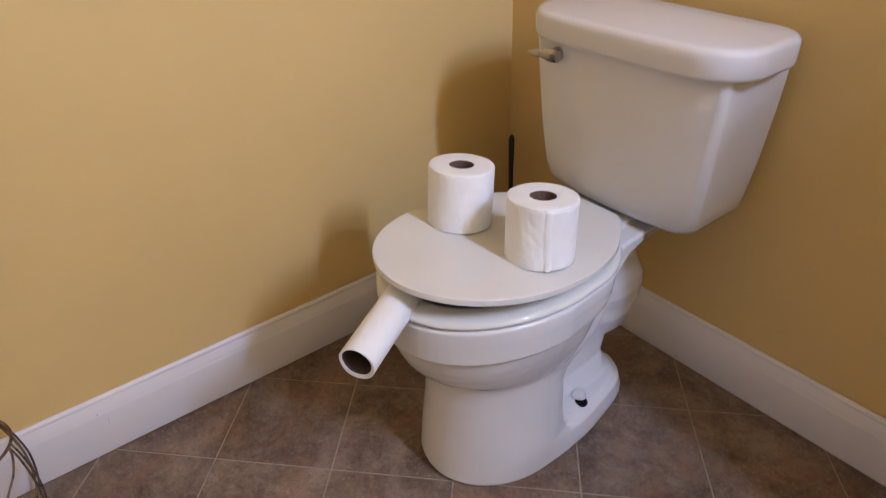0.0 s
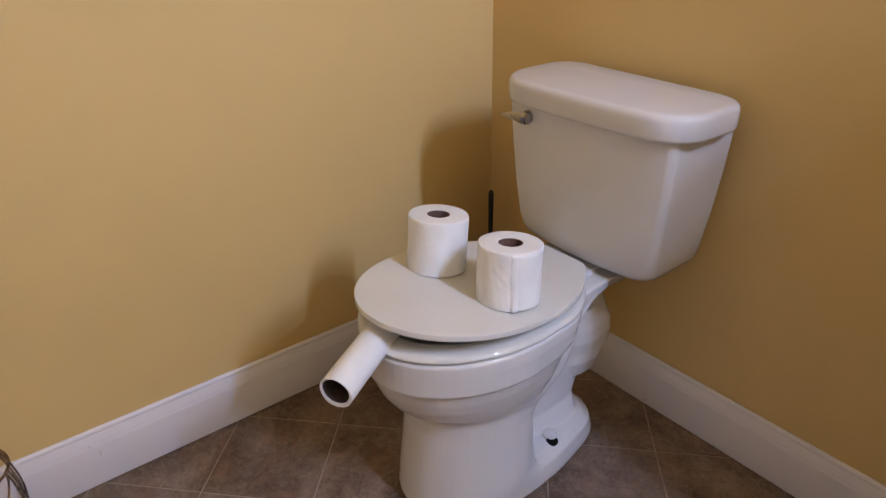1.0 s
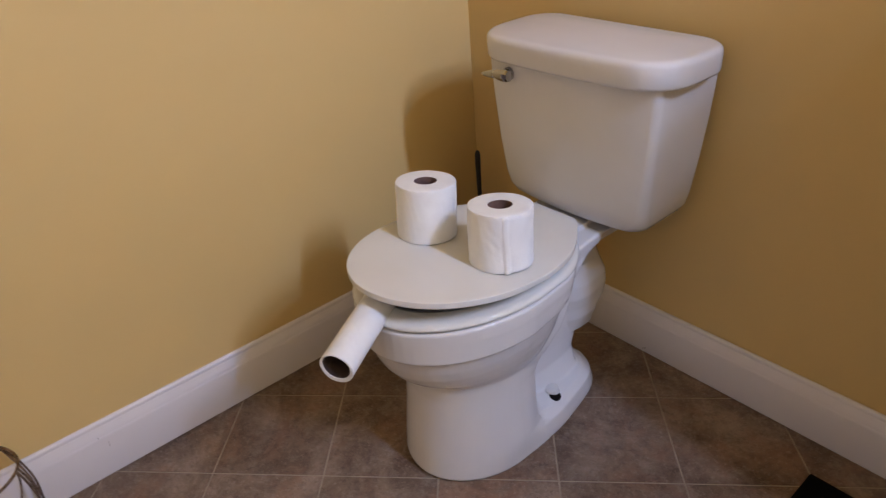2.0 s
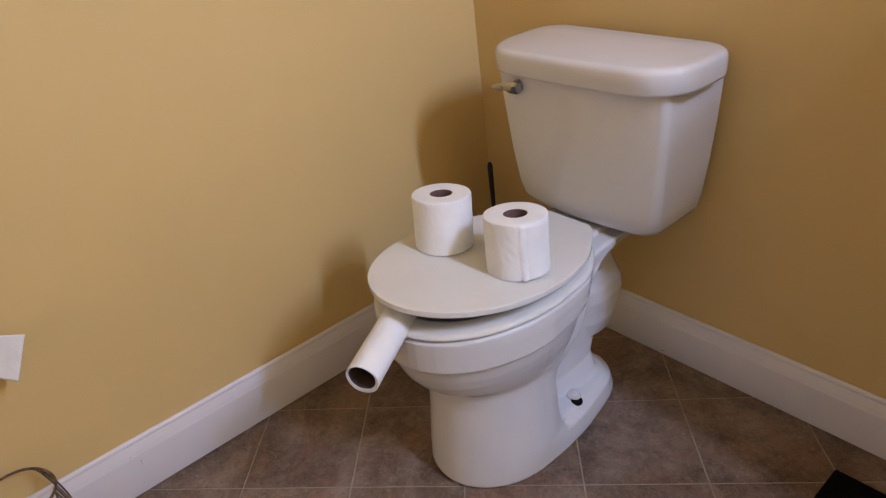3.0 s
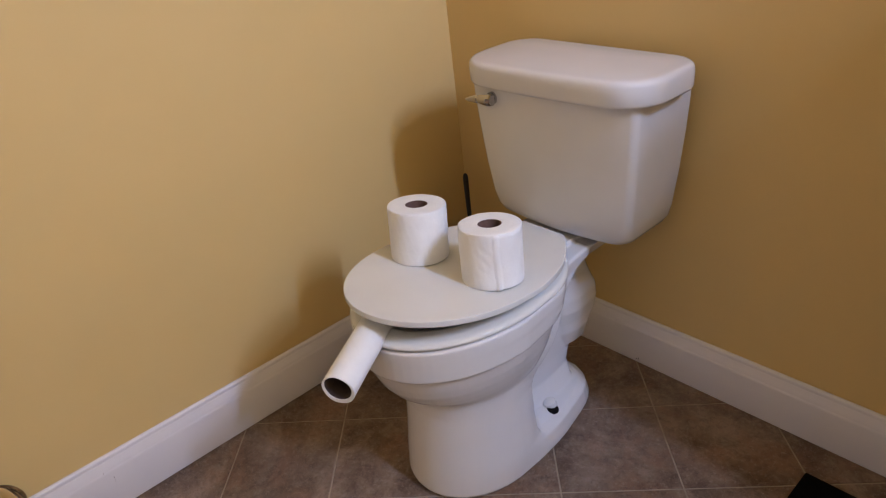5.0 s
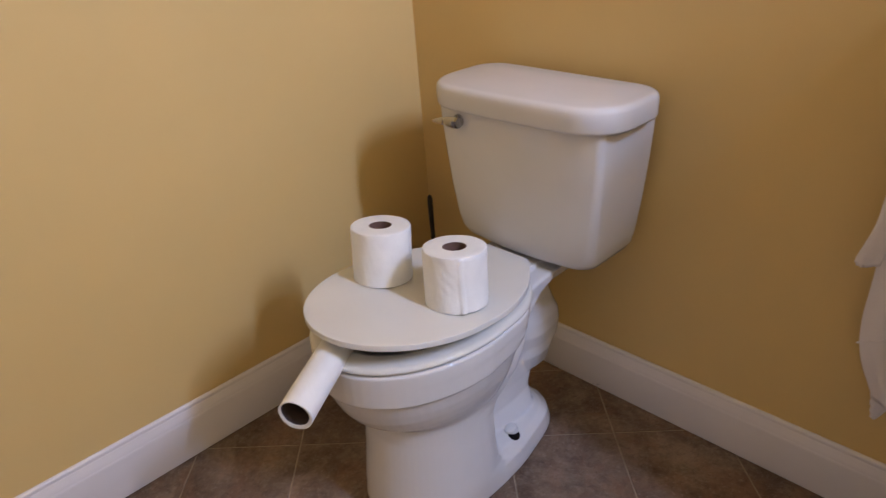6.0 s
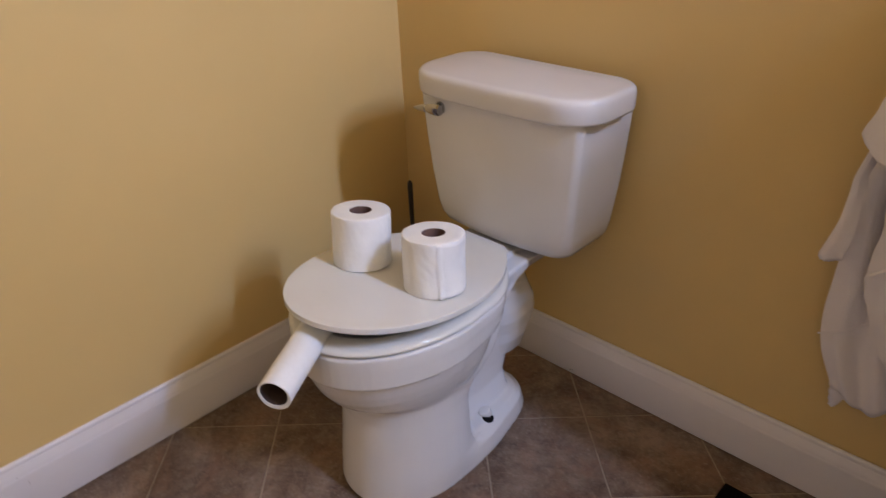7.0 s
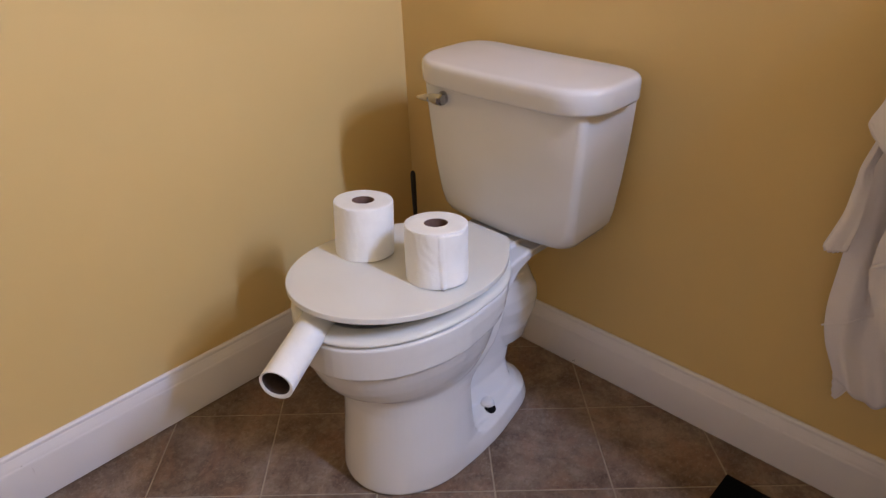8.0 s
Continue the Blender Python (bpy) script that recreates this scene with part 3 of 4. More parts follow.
def paper_roll(x, y, turned, label, radius=0.0542, height=0.0995, wrinkle=0):
    m = pose(x, y, lid_top(y) + 0.0002, LID_TILT, 0, turned)
    ob = new("toilet_roll")
    ob.matrix_basis = m
    bpy.context.view_layer.update()
    tagged(ob, label, "toilet roll", "toilet rolls on the lid")
    rnd = random.Random(int(turned * 10))
    steps = 120
    prof = [(0.0205, 0.001), (0.046, 0.0), (radius - 0.0012, 0.0), (radius - 0.0003, 0.0004), (radius, 0.0020), *[(radius, height * k / 22) for k in range(2, 21)], (radius, height - 0.004), (radius - 0.0006, height - 0.0012), (radius - 0.003, height), (0.042, height - 0.0008), (0.032, height + 0.0004), (0.0205, height - 0.0005)]
    bm = bmesh.new()
    rows = []
    wob = [rnd.uniform(-1, 1) for _ in range(6)]
    for r, z in prof:
        ring = []
        for i in range(steps):
            a = 2 * math.pi * i / steps
            k = r + (0.0009 * (wob[0] * math.cos(2 * a + wob[1] * 3) + 0.6 * wob[2] * math.cos(3 * a + wob[3] * 3) + 0.3 * math.sin(7 * a + z * 60)) if r > 0.04 else 0)
            if wrinkle and r == radius:
                u = (a + math.pi) % (2 * math.pi) - math.pi - radians(wrinkle)
                k += 0.0006 * math.exp(-(u / 0.22) ** 2 - ((z - 0.045) / 0.028) ** 2) * math.sin(16 * u + 330 * z)
            if r == radius:
                k += 0.00022 * math.sin(23 * a + 190 * z + wob[4] * 4) * math.sin(5 * a - 70 * z)
            ring.append(bm.verts.new(m @ Vector((k * math.cos(a), k * math.sin(a), z))))
        rows.append(ring)
    rows.append(rows[0])
    for a, b in zip(rows, rows[1:]):
        for i in range(steps):
            j = (i + 1) % steps
            bm.faces.new((a[i], a[j], b[j], b[i]))
    part("paper", bm, M_TISSUE, ob, "white quilted tissue wound tight", angle=50)
    bm = bmesh.new()
    turn(bm, [(0.0204, 0.001), (0.0204, height - 0.0012), (0.0192, height - 0.0008), (0.0190, height - 0.002), (0.0190, 0.002), (0.0196, 0.001)], m, 40, close=True)
    part("core", bm, M_CARD, ob, "grey-brown cardboard core", angle=50)
    return ob, m


roll_a, _ = paper_roll(0.366, -0.4590, 20, "white toilet paper roll standing on end on the toilet lid")
roll_b, mb = paper_roll(0.5265, -0.4320, 35, "white toilet roll with a loose sheet edge, on the toilet lid", wrinkle=-94)

# the loose end of the outer sheet
bm = bmesh.new()
nz, na = 24, 64
grid = []
for iz in range(nz + 1):
    f = iz / nz
    row = []
    for ia in range(na + 1):
        s = ia / na
        a = radians(-77 + 100 * s + (1.2 * math.sin(f * 7) - 3.0 * f) * (1 - s))
        ridge = math.exp(-((s - 0.085) / 0.045) ** 4)
        lift = -0.0006 + 0.0011 * ridge * (0.85 + 0.15 * math.sin(f * 9)) + 0.0010 * min(1, s / 0.05) - 0.006 * max(0, s * 2 - 1) ** 2
        lift += 0.0022 * ridge * max(0, 1 - f * 6)
        rim = max(0.0, f - 0.965) / 0.035
        r = 0.0549 + lift - 0.0022 * rim * rim
        row.append(bm.verts.new(mb @ Vector((r * math.cos(a), r * math.sin(a), 0.0008 + 0.0978 * f))))
    grid.append(row)
for a, b in zip(grid, grid[1:]):
    for i in range(na):
        bm.faces.new((a[i], a[i + 1], b[i + 1], b[i]))
sheet = part("loose_sheet", bm, M_TISSUE, roll_b, "loose torn edge of the outer sheet", angle=80)
mod = sheet.modifiers.new("ply", "SOLIDIFY")
mod.thickness, mod.offset = 0.0005, -1

# ---------------------------------------------------------------- the tube that props the lid
a, b = Vector((0.518, -0.762, 0.408)), Vector((0.400, -0.556, 0.4225))
d = (b - a).normalized()
q = d.to_track_quat("Z", "Y").to_matrix().to_4x4()
m = Matrix.Translation(a) @ q
tube = new("paper_tube")
tube.matrix_basis = m
bpy.context.view_layer.update()
tagged(tube, "white paper-wrapped cardboard tube sticking out from under the toilet lid", "tube")
L = (b - a).length
R = 0.0264


def squashed(bm, profile, steps=44):
    """A tube skin that flattens towards its inner end."""
    rows = []
    side = d.cross(Vector((0, 0, 1))).normalized()
    up = side.cross(d)
    for r, z in profile:
        k = max(0.0, (z / L - 0.15) / 0.85)
        wide, tall = 1 + 0.07 * k, 1 - 0.23 * k
        ring = []
        for i in range(steps):
            t = 2 * math.pi * i / steps
            n = 1 + 0.010 * math.sin(3 * t + 1) + 0.008 * math.sin(5 * t + 30 * z)
            sag = up * (-0.0026 if r > R - 0.002 else 0.0)
            ring.append(bm.verts.new(a + d * z + sag + r * n * (side * math.cos(t) * wide + up * math.sin(t) * tall)))
        rows.append(ring)
    rows.append(rows[0])
    for ra, rb in zip(rows, rows[1:]):
        for i in range(steps):
            j = (i + 1) % steps
            bm.faces.new((ra[i], ra[j], rb[j], rb[i]))


bm = bmesh.new()
squashed(bm, [(R - 0.0042, 0.0006), (R - 0.0004, 0.0), (R + 0.0006, 0.0010)] + [(R + 0.0006, L * k / 10) for k in range(1, 10)] + [(R + 0.0006, L), (R - 0.0042, L)])
part("wrap", bm, M_TUBE, tube, "white paper wrap")
# the bore is coloured darker than its card, for the gloom inside
bm = bmesh.new()
squashed(bm, [(R - 0.0043, 0.0016)] + [(R - 0.0043, L * k / 6) for k in range(1, 7)] + [(R - 0.0056, L * (1 - k / 6)) for k in range(0, 6)] + [(R - 0.0056, 0.0026), (R - 0.0050, 0.0016)])
part("core", bm, M_TUBECARD, tube, "grey-brown cardboard core", angle=50)

# ---------------------------------------------------------------- brush in the corner
brush = thing("toilet_brush", (0.072, -0.062, 0), "black plastic toilet brush standing in the wall corner", "toilet brush")
bm = bmesh.new()
sweep(bm, [(0.072, -0.062, 0.10), (0.072, -0.062, 0.20), (0.071, -0.062, 0.30), (0.0705, -0.0615, 0.36), (0.070, -0.061, 0.380), (0.070, -0.061, 0.3875), (0.070, -0.061, 0.3905)], [0.0045, 0.0045, 0.006, 0.0068, 0.0066, 0.0048, 0.0012], 14)
part("handle", bm, M_BLACK, brush)
bm = bmesh.new()
turn(bm, [(0.0005, 0), (0.042, 0), (0.045, 0.004), (0.042, 0.10), (0.036, 0.115), (0.0362, 0.118), (0.0335, 0.118), (0.039, 0.10), (0.0405, 0.006), (0.0005, 0.004)], pose(0.072, -0.062, 0), 32)
part("holder", bm, M_BLACK, brush)

# ---------------------------------------------------------------- bath mat
bath_mat = thing("bath_mat", (0.966, -0.096, 0), "black low-pile bath mat lying on the tile floor", "mat")
bm = bmesh.new()
box(bm, (0.966, -0.62, 0.0008), (1.33, -0.097, 0.009), 0.003, 2)
part("backing", bm, M_MAT, bath_mat)

# ---------------------------------------------------------------- towel on the wall
towel = thing("hand_towel", (1.27, -0.03, 1.14), "white terry hand towel hanging in loose folds from a chrome ring", "towel")


def along(line, f):
    """The point at fraction f of a polyline's length."""
    steps = [(q - p).length for p, q in zip(line, line[1:])]
    want = f * sum(steps)
    for p, q, l in zip(line, line[1:], steps):
        if want <= l:
            return p.lerp(q, want / max(l, 1e-6))
        want -= l
    return line[-1]


def gathered(z, draw):
    """The folds are drawn together towards the ring."""
    return min(z, 1.0 + draw * (z - 1.0))


def cloth(name, left, right, bottom, depth, folds, curl, bulk=0.0, band=None, arch=0.0, draw=0.34):
    """A hanging fold between its left, right and bottom outlines (x, z), at a distance from the wall; folds: (place, width, height) of each roll."""
    ph = random.Random(name)
    ph = [ph.uniform(0, 6.28) for _ in range(4)]
    lf, rt, bt = [curve_points([(x, 0, gathered(z, draw)) for x, z in line], 8) for line in (left, right, bottom)]
    nx, nt = 80, 90
    bm = bmesh.new()
    grid = []
    for i in range(nt + 1):
        t = i / nt
        row = []
        for k in range(nx + 1):
            s = (k / nx) ** 1.3
            top = lf[0].lerp(rt[0], s)
            p = along(lf, t).lerp(along(rt, t), s) + top.lerp(along(bt, s), t) - top.lerp(lf[-1].lerp(rt[-1], s), t)
            y = -depth + curl * math.exp(-s / 0.05) - arch * math.sin(math.pi * s)
            for c, w, h in folds:
                u = (s - c - 0.08 * (t - 0.5) * math.sin(ph[0] + 9 * c)) / w
                y -= 0.006 * h * math.exp(-u * u) * (0.5 + 0.5 * t)
            y -= 0.0011 * math.sin(38 * s + 6 * math.sin(5 * t + ph[2]) + ph[0]) * math.sin(math.pi * min(1, 1.2 * t))
            # bulk swells the unseen right edge to cut off lamp light
            y -= 0.07 * bulk * max(0.0, s - 0.62) / 0.38 + 0.0008 * math.sin(7 * t + ph[2] + 5 * s) + 0.0005 * math.sin(19 * t - 9 * s + ph[1])
            edge = 0.0008 * math.sin(60 * t + ph[3]) * (1 - s) ** 8
            row.append(bm.verts.new((p.x + edge, y, p.z + 0.0009 * math.sin(50 * s + ph[1]) * t ** 8)))
        grid.append(row)
    for a, b in zip(grid, grid[1:]):
        for k in range(nx):
            bm.faces.new((a[k], a[k + 1], b[k + 1], b[k]))
    seam = []
    if band:
        # a flat woven line across the fold follows its surface
        a, b = Vector((band[0][0], 0, band[0][1])), Vector((band[1][0], 0, band[1][1]))
        flat = [v.co.copy() for row in grid for v in row]
        for i in range(25):
            q = a.lerp(b, i / 24)
            near = sorted(flat, key=lambda c: (c.x - q.x) ** 2 + (c.z - q.z) ** 2)[:4]
            seam.append((q.x, sum(c.y for c in near) / 4 - 0.0022, q.z))
    ob = part(name, bm, M_TERRY, towel, angle=80)
    if seam:
        bm = bmesh.new()
        sweep(bm, seam, 0.0017, 8)
        part("woven_band", bm, M_TERRY, ob, "thin woven line across the towel")
    mod = ob.modifiers.new("pile", "SOLIDIFY")
    mod.thickness, mod.offset = 0.0045, 0
    # the thicker sewn hem along the free edges
    if not band and curl < 0.005:
        bm = bmesh.new()
        sweep(bm, curve_points([(x + 0.003, -depth - 0.0005, z + 0.002) for x, z in bottom], 8), 0.0028, 10)
        part("hem", bm, M_TERRY, ob, "sewn towel hem")
    return ob


cloth("back_fold", [(1.230, 1.250), (1.165, 1.100), (1.100, 0.950), (1.047, 0.673), (1.042, 0.608), (1.041, 0.520), (1.039, 0.477), (1.040, 0.433), (1.042, 0.390), (1.051, 0.357), (1.070, 0.312), (1.081, 0.288)], [(1.300, 1.250), (1.260, 1.100), (1.240, 0.950), (1.270, 0.700), (1.300, 0.450), (1.310, 0.300)],
      [(1.081, 0.288), (1.099, 0.285), (1.126, 0.263), (1.146, 0.261), (1.164, 0.284), (1.185, 0.300), (1.240, 0.280), (1.310, 0.300)], 0.058, [(0.08, 0.07, 1.0), (0.23, 0.07, -2.0), (0.37, 0.06, 1.0), (0.52, 0.08, -1.6), (0.75, 0.1, 1.0)], 0.005, 0.0, band=((1.040, 0.380), (1.105, 0.425)))
cloth("corner_fold", [(1.073, 0.384), (1.073, 0.313), (1.078, 0.273), (1.084, 0.239)], [(1.096, 0.395), (1.103, 0.329), (1.103, 0.293), (1.101, 0.277)],
      [(1.084, 0.239), (1.090, 0.249), (1.101, 0.277)], 0.042, [(0.5, 0.3, 0.3)], 0.004)
cloth("side_fold", [(1.230, 1.250), (1.165, 1.100), (1.110, 0.950), (1.048, 0.703), (1.041, 0.648), (1.038, 0.612), (1.028, 0.572), (1.020, 0.546)], [(1.240, 1.250), (1.175, 1.100), (1.120, 0.950), (1.056, 0.698), (1.054, 0.657), (1.054, 0.615), (1.054, 0.575), (1.049, 0.535)],
      [(1.020, 0.546), (1.019, 0.533), (1.029, 0.529), (1.049, 0.535)], 0.086, [(0.45, 0.3, 0.8)], 0.006)
cloth("lower_flap", [(1.089, 0.580), (1.086, 0.536), (1.087, 0.510), (1.099, 0.476), (1.127, 0.416), (1.154, 0.374), (1.170, 0.358)], [(1.280, 0.620), (1.290, 0.560), (1.300, 0.480), (1.300, 0.420), (1.290, 0.360)],
      [(1.170, 0.358), (1.190, 0.345), (1.240, 0.350), (1.290, 0.360)], 0.092, [(0.12, 0.1, 0.5), (0.5, 0.15, -0.7), (0.8, 0.12, 0.8)], 0.004)
cloth("middle_flap", [(1.230, 1.250), (1.165, 1.100), (1.125, 0.950), (1.089, 0.684), (1.091, 0.615), (1.089, 0.560), (1.088, 0.533)], [(1.300, 1.250), (1.260, 1.100), (1.230, 0.950), (1.250, 0.800), (1.270, 0.620)],
      [(1.088, 0.533), (1.105, 0.547), (1.124, 0.566), (1.190, 0.600), (1.270, 0.620)], 0.110, [(0.2, 0.15, -0.4), (0.5, 0.12, 0.8), (0.8, 0.1, -0.6)], 0.004, 0.4)
cloth("top_flap", [(1.230, 1.250), (1.165, 1.100), (1.112, 1.000), (1.063, 0.826), (1.051, 0.786), (1.041, 0.753), (1.038, 0.742)], [(1.300, 1.250), (1.260, 1.100), (1.230, 0.970), (1.250, 0.800), (1.270, 0.650)],
      [(1.038, 0.742), (1.051, 0.724), (1.070, 0.708), (1.096, 0.693), (1.160, 0.660), (1.270, 0.650)], 0.128, [(0.25, 0.15, 0.4), (0.55, 0.12, -0.6), (0.8, 0.12, 0.8)], 0.004, 0.4)
# two unseen folds added to block lamp light from the trapway and floor
cloth("outer_fold", [(1.24, 1.28), (1.225, 1.20), (1.215, 1.05), (1.22, 0.80), (1.235, 0.55), (1.245, 0.40)], [(1.32, 1.28), (1.345, 1.20), (1.36, 1.05), (1.37, 0.80), (1.37, 0.55), (1.36, 0.42)],
      [(1.245, 0.40), (1.28, 0.38), (1.32, 0.395), (1.36, 0.42)], 0.050, [(0.3, 0.2, 1.0), (0.7, 0.2, 1.0)], 0.010, arch=0.158, draw=0.62)
cloth("inner_fold", [(1.20, 1.28), (1.185, 1.20), (1.175, 1.10), (1.19, 0.90), (1.21, 0.70), (1.23, 0.50)], [(1.32, 1.28), (1.34, 1.20), (1.35, 1.10), (1.36, 0.90), (1.36, 0.70), (1.36, 0.50)],
      [(1.23, 0.50), (1.28, 0.48), (1.32, 0.49), (1.36, 0.50)], 0.040, [(0.3, 0.2, 1.0), (0.7, 0.2, 1.0)], 0.010, arch=0.095)
bm = bmesh.new()
ring = [(1.27 + 0.060 * math.cos(a), -0.100 - 0.02 * math.sin(a), 1.085 + 0.060 * math.sin(a)) for a in [2 * math.pi * k / 40 for k in range(41)]]
sweep(bm, ring, 0.0045, 10)
part("ring", bm, M_CHROME, towel, "chrome towel ring")
bm = bmesh.new()
turn(bm, [(0.0005, 0), (0.026, 0), (0.026, 0.006), (0.012, 0.012), (0.010, 0.085), (0.0005, 0.09)], pose(1.27, 0.0, 1.147, 90, 0, 0), 28)
part("wall_post", bm, M_CHROME, towel, "chrome wall post")

# ---------------------------------------------------------------- paper holder on the wall
holder = thing("paper_holder", (0.0, -1.175, 0.462), "chrome wall peg with a slanting torn sheet of white toilet paper", "paper holder")
bm = bmesh.new()
sweep(bm, curve_points([(0.0, -1.175, 0.462), (0.016, -1.172, 0.462), (0.030, -1.160, 0.463), (0.042, -1.146, 0.465)], 6), 0.005, 12)
part("arm", bm, M_CHROME, holder)
bm = bmesh.new()
turn(bm, [(0.0005, 0), (0.018, 0), (0.018, 0.004), (0.008, 0.008), (0.0005, 0.008)], pose(0.0, -1.175, 0.462, 0, 90, 0), 28)
part("wall_plate", bm, M_CHROME, holder)
bm = bmesh.new()
grid = []
near_top, near_low = Vector((0.070, -1.110, 0.474)), Vector((0.070, -1.150, 0.399))
far_top, far_low = Vector((0.012, -1.200, 0.495)), Vector((0.020, -1.220, 0.440))
for i in range(25):
    f = i / 24
    row = []
    for k in range(21):
        s = k / 20
        p = near_top.lerp(near_low, f).lerp(far_top.lerp(far_low, f), s)
        p.x += 0.0025 * math.sin(5 * f + 3 * s) * math.sin(math.pi * s)
        p.z += 0.0012 * math.sin(17 * s) * f + 0.002 * math.sin(3 * s) * f
        row.append(bm.verts.new(p))
    grid.append(row)
for a, b in zip(grid, grid[1:]):
    for k in range(20):
        bm.faces.new((a[k], a[k + 1], b[k + 1], b[k]))
sheet = part("sheet", bm, M_TISSUE, holder, "white tissue sheet torn at a slant")
mod = sheet.modifiers.new("ply", "SOLIDIFY")
mod.thickness = 0.0010

# ---------------------------------------------------------------- wire basket by the wall
BX, BY, BR, BH = 0.092, -1.2475, 0.0735, 0.207
basket = thing("wire_basket", (BX, BY, 0), "dark bronze wire basket with curled scrolls standing beside the baseboard", "basket")


def hoop(r, z, thick, wave=0.0):
    bm = bmesh.new()
    pts = [(BX + r * math.cos(a), BY + r * math.sin(a), z + wave * math.sin(3 * a)) for a in [2 * math.pi * k / 64 for k in range(65)]]
    sweep(bm, pts, thick, 8)
    return bm


part("rim", hoop(BR, BH, 0.0026, 0.002), M_WIRE, basket, "dark bronze top rim")
part("base_ring", hoop(0.066, 0.006, 0.0026), M_WIRE, basket)
for k in range(5):
    for twin in (0, 1):
        a = radians(72 * k + 62 + 5.5 * twin)
        pts = [(BR + 0.001, BH + 0.002), (BR + 0.010, BH - 0.022), (BR + 0.018, BH - 0.060), (BR + 0.021 - 0.001 * twin, 0.100), (BR + 0.012, 0.050), (0.070, 0.014), (0.066, 0.005)]
        bm = bmesh.new()
        sweep(bm, curve_points([(max(0.020, BX + r * math.cos(a - 0.05 * i)), BY + r * math.sin(a - 0.05 * i), z) for i, (r, z) in enumerate(pts)], 6), 0.0018, 8)
        part("upright", bm, M_WIRE, basket)
for k in range(5):
    # a wire that leaves the rim beside the twin uprights and ends low in a curl
    a0 = radians(72 * k + 60)
    bm = bmesh.new()
    pts = [(0.0, BH), (-0.004, BH - 0.018), (-0.018, BH - 0.040), (-0.038, BH - 0.060), (-0.050, BH - 0.080)]
    for i in range(8):
        w = radians(180 + 50 * i)
        rr = 0.0135 - 0.0007 * i
        pts.append((-0.037 + rr * math.cos(w), BH - 0.090 + rr * math.sin(w)))
    r = BR + 0.003
    sweep(bm, curve_points([(max(0.020, BX + r * math.cos(a0 + u / r)), BY + r * math.sin(a0 + u / r), z) for u, z in pts], 5), 0.0017, 7)
    part("scroll", bm, M_WIRE, basket)

# ---------------------------------------------------------------- the lamp bar over the wash place
bar = thing("vanity_light", (2.24, 0.0, 2.05), "chrome wall light bar with four round bulbs", "wall light")
bm = bmesh.new()
box(bm, (1.84, -0.028, 2.03), (2.64, -0.001, 2.12), 0.006, 2)
part("back_plate", bm, M_CHROME, bar)
for x, y, z in LAMPS:
    bm = bmesh.new()
    sweep(bm, curve_points([(x, -0.026, 2.08), (x, -0.08, 2.085), (x, y + 0.02, 2.082), (x, y, 2.060)], 5), [0.009] * 15 + [0.016], 12)
    part("socket", bm, M_CHROME, bar)
    # unseen cap, added to keep part of the light off the ceiling
    bm = bmesh.new()
    turn(bm, [(0.018, 0.100), (0.045, 0.098), (0.085, 0.090), (0.088, 0.086), (0.082, 0.084), (0.018, 0.090)], pose(x, y, z), 32, close=True)
    part("upward_block", bm, M_CHROME, bar, "added chrome cap that blocks the bulb's upward light")

# unseen wash stand below the lamps, placed to darken the floor beside the toilet
vanity = thing("unseen_vanity_cabinet", (1.9, -0.27, 0), "unseen brown cabinet with a pale top, placed to darken the floor on the right", "cabinet")
bm = bmesh.new()
box(bm, (1.43, -0.52, 0.09), (2.53, -0.016, 0.83), 0.003)
part("body", bm, M_WOOD, vanity)
bm = bmesh.new()
box(bm, (1.46, -0.46, 0.0), (2.50, -0.016, 0.09))
part("plinth", bm, M_WOOD, vanity)
bm = bmesh.new()
box(bm, (1.41, -0.545, 0.83), (2.55, -0.001, 0.862), 0.006, 3)
part("top", bm, M_PORC, vanity)
for x in (1.44, 1.99):
    bm = bmesh.new()
    box(bm, (x, -0.54, 0.11), (x + 0.535, -0.521, 0.81), 0.004, 2)
    part("door", bm, M_WOOD, vanity)

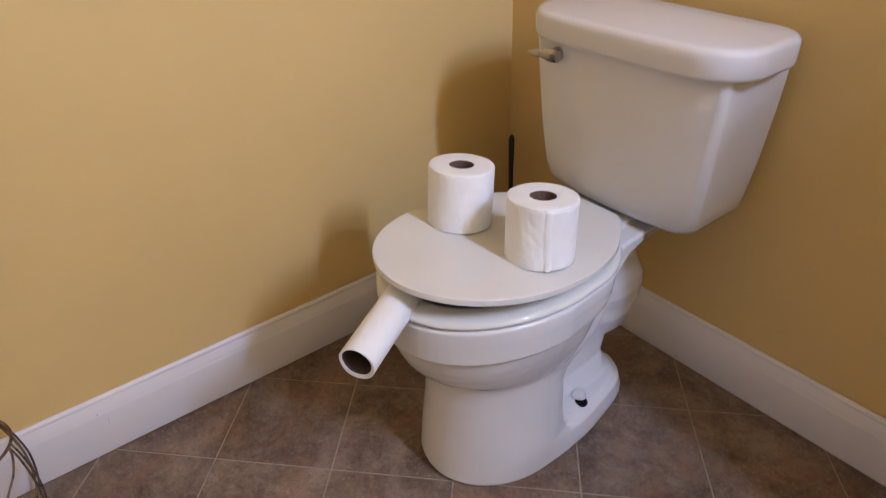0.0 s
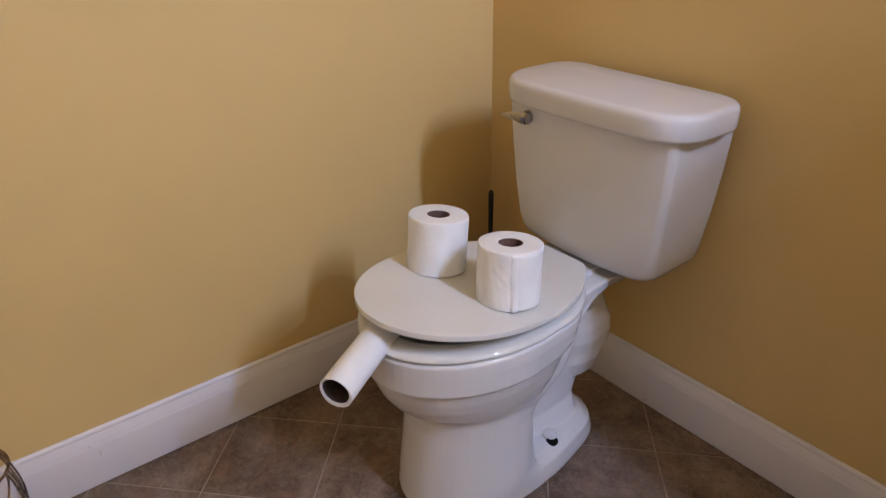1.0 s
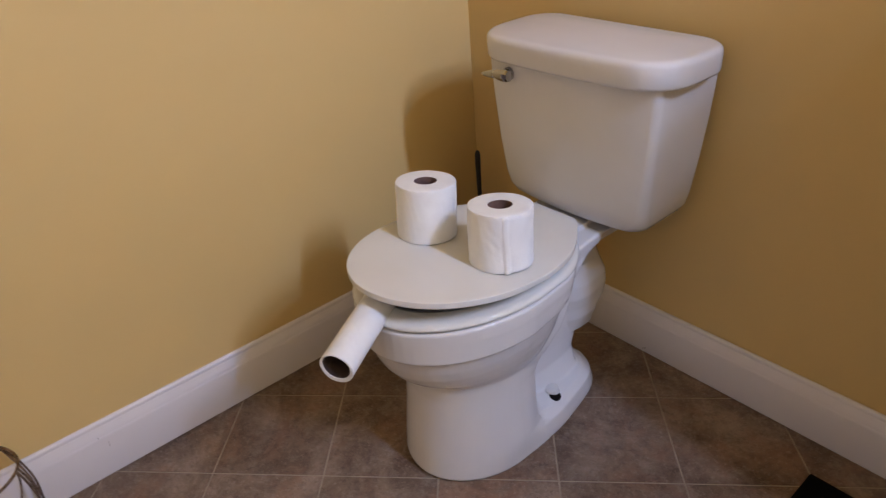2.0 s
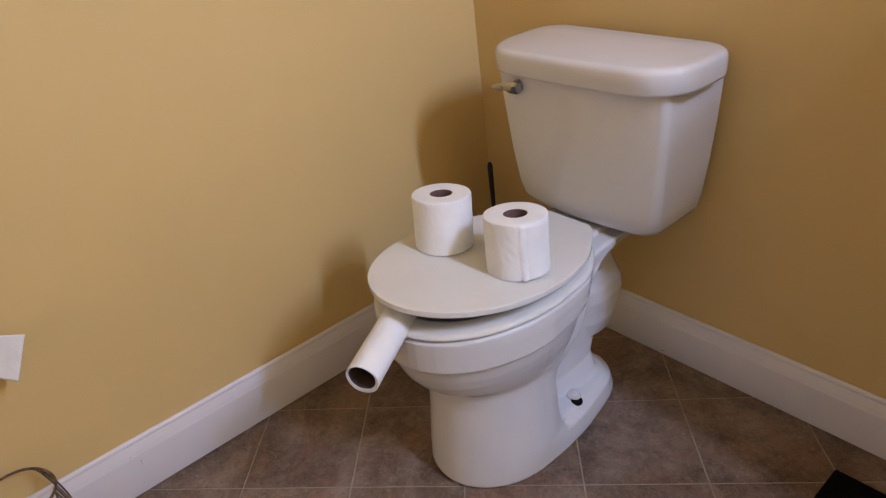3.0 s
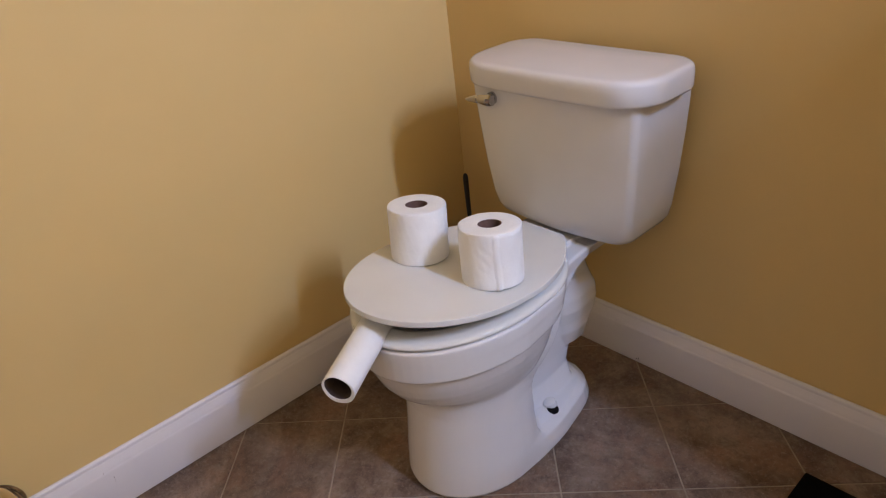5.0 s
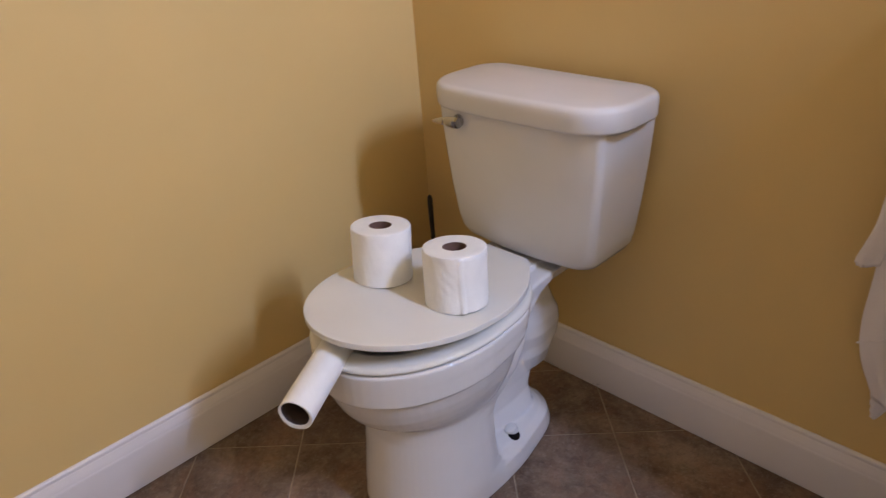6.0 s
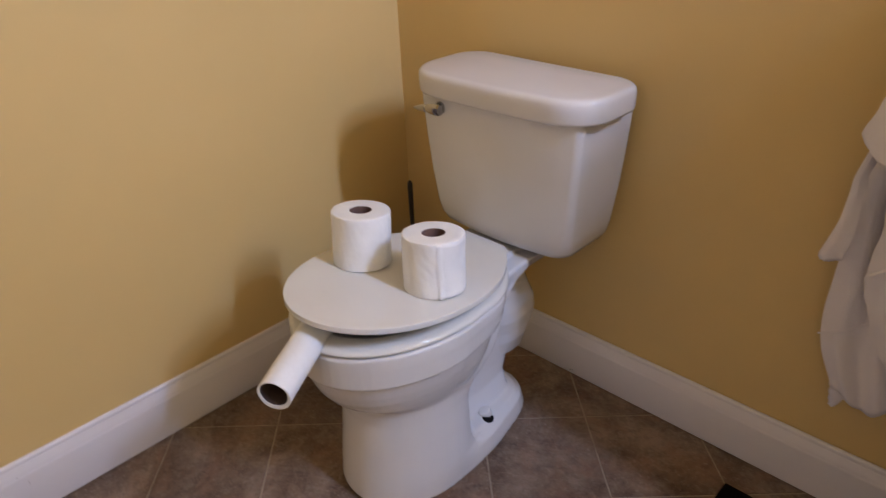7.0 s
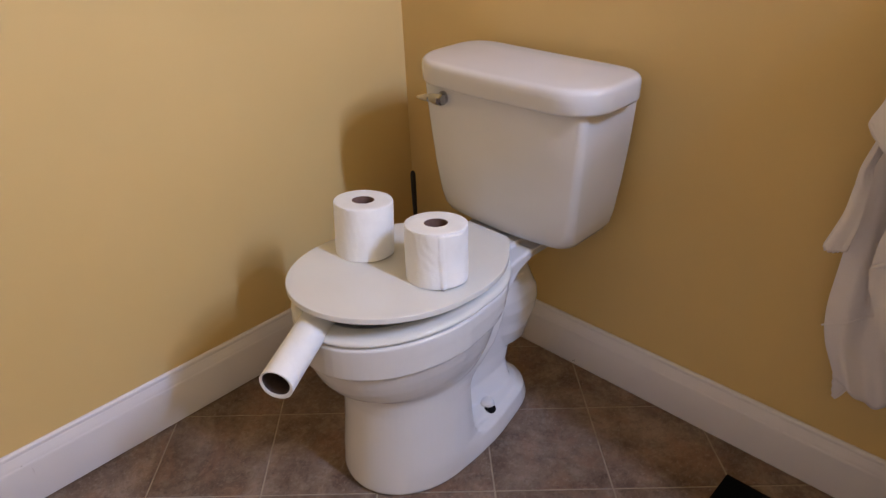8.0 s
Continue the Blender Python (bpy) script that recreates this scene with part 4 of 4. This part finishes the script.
# ---------------------------------------------------------------- tile pieces of the floor
JOINT = 0.0075
GRID_AT, GRID_A, GRID_B = Vector((0.658, -0.1165)), Vector((0.1650, 0.1585)), Vector((0.1620, -0.1535))
LO, HI = (0.006, RY + 0.006), (RX - 0.006, -0.006)


def clip(poly, axis, value, keep_less):
    out = []
    for i, p in enumerate(poly):
        n = poly[(i + 1) % len(poly)]
        pin = (p[axis] <= value) == keep_less
        nin = (n[axis] <= value) == keep_less
        if pin:
            out.append(p)
        if pin != nin:
            t = (value - p[axis]) / (n[axis] - p[axis])
            out.append((p[0] + t * (n[0] - p[0]), p[1] + t * (n[1] - p[1])))
    return out


def tile_mesh(poly, c):
    bm = bmesh.new()
    def ring(s, z):
        out = []
        for x, y in poly:
            v = Vector((x - c[0], y - c[1]))
            k = max(0.0, 1 - s / max(v.length, 1e-4))
            out.append((v.x * k, v.y * k, z))
        return out
    loft(bm, [ring(0, -0.0012), ring(0, -0.0002), ring(0.0016, 0.0006)])
    bmesh.ops.recalc_face_normals(bm, faces=bm.faces)
    me = bpy.data.meshes.new("tile")
    bm.to_mesh(me)
    bm.free()
    me.materials.append(M_TILE)
    return me


full = None
for iu in range(-18, 20):
    for iv in range(-18, 20):
        poly = [tuple(GRID_AT + GRID_A * (iu + f) + GRID_B * (iv + g)) for f, g in ((JOINT, JOINT), (JOINT, 1 - JOINT), (1 - JOINT, 1 - JOINT), (1 - JOINT, JOINT))]
        cut = poly
        for axis, value, less in ((0, LO[0], False), (0, HI[0], True), (1, LO[1], False), (1, HI[1], True)):
            cut = clip(cut, axis, value, less) if cut else cut
        if len(cut) < 3:
            continue
        area = abs(sum(p[0] * n[1] - n[0] * p[1] for p, n in zip(cut, cut[1:] + cut[:1]))) / 2
        if area < 0.0004:
            continue
        c = (sum(p[0] for p in cut) / len(cut), sum(p[1] for p in cut) / len(cut))
        if cut == poly:
            if full is None:
                full = tile_mesh(poly, c)
            me = full
        else:
            me = tile_mesh(cut, c)
        ob = new("tile", me)
        ob.location = (c[0], c[1], 0)
        ob.parent = floor
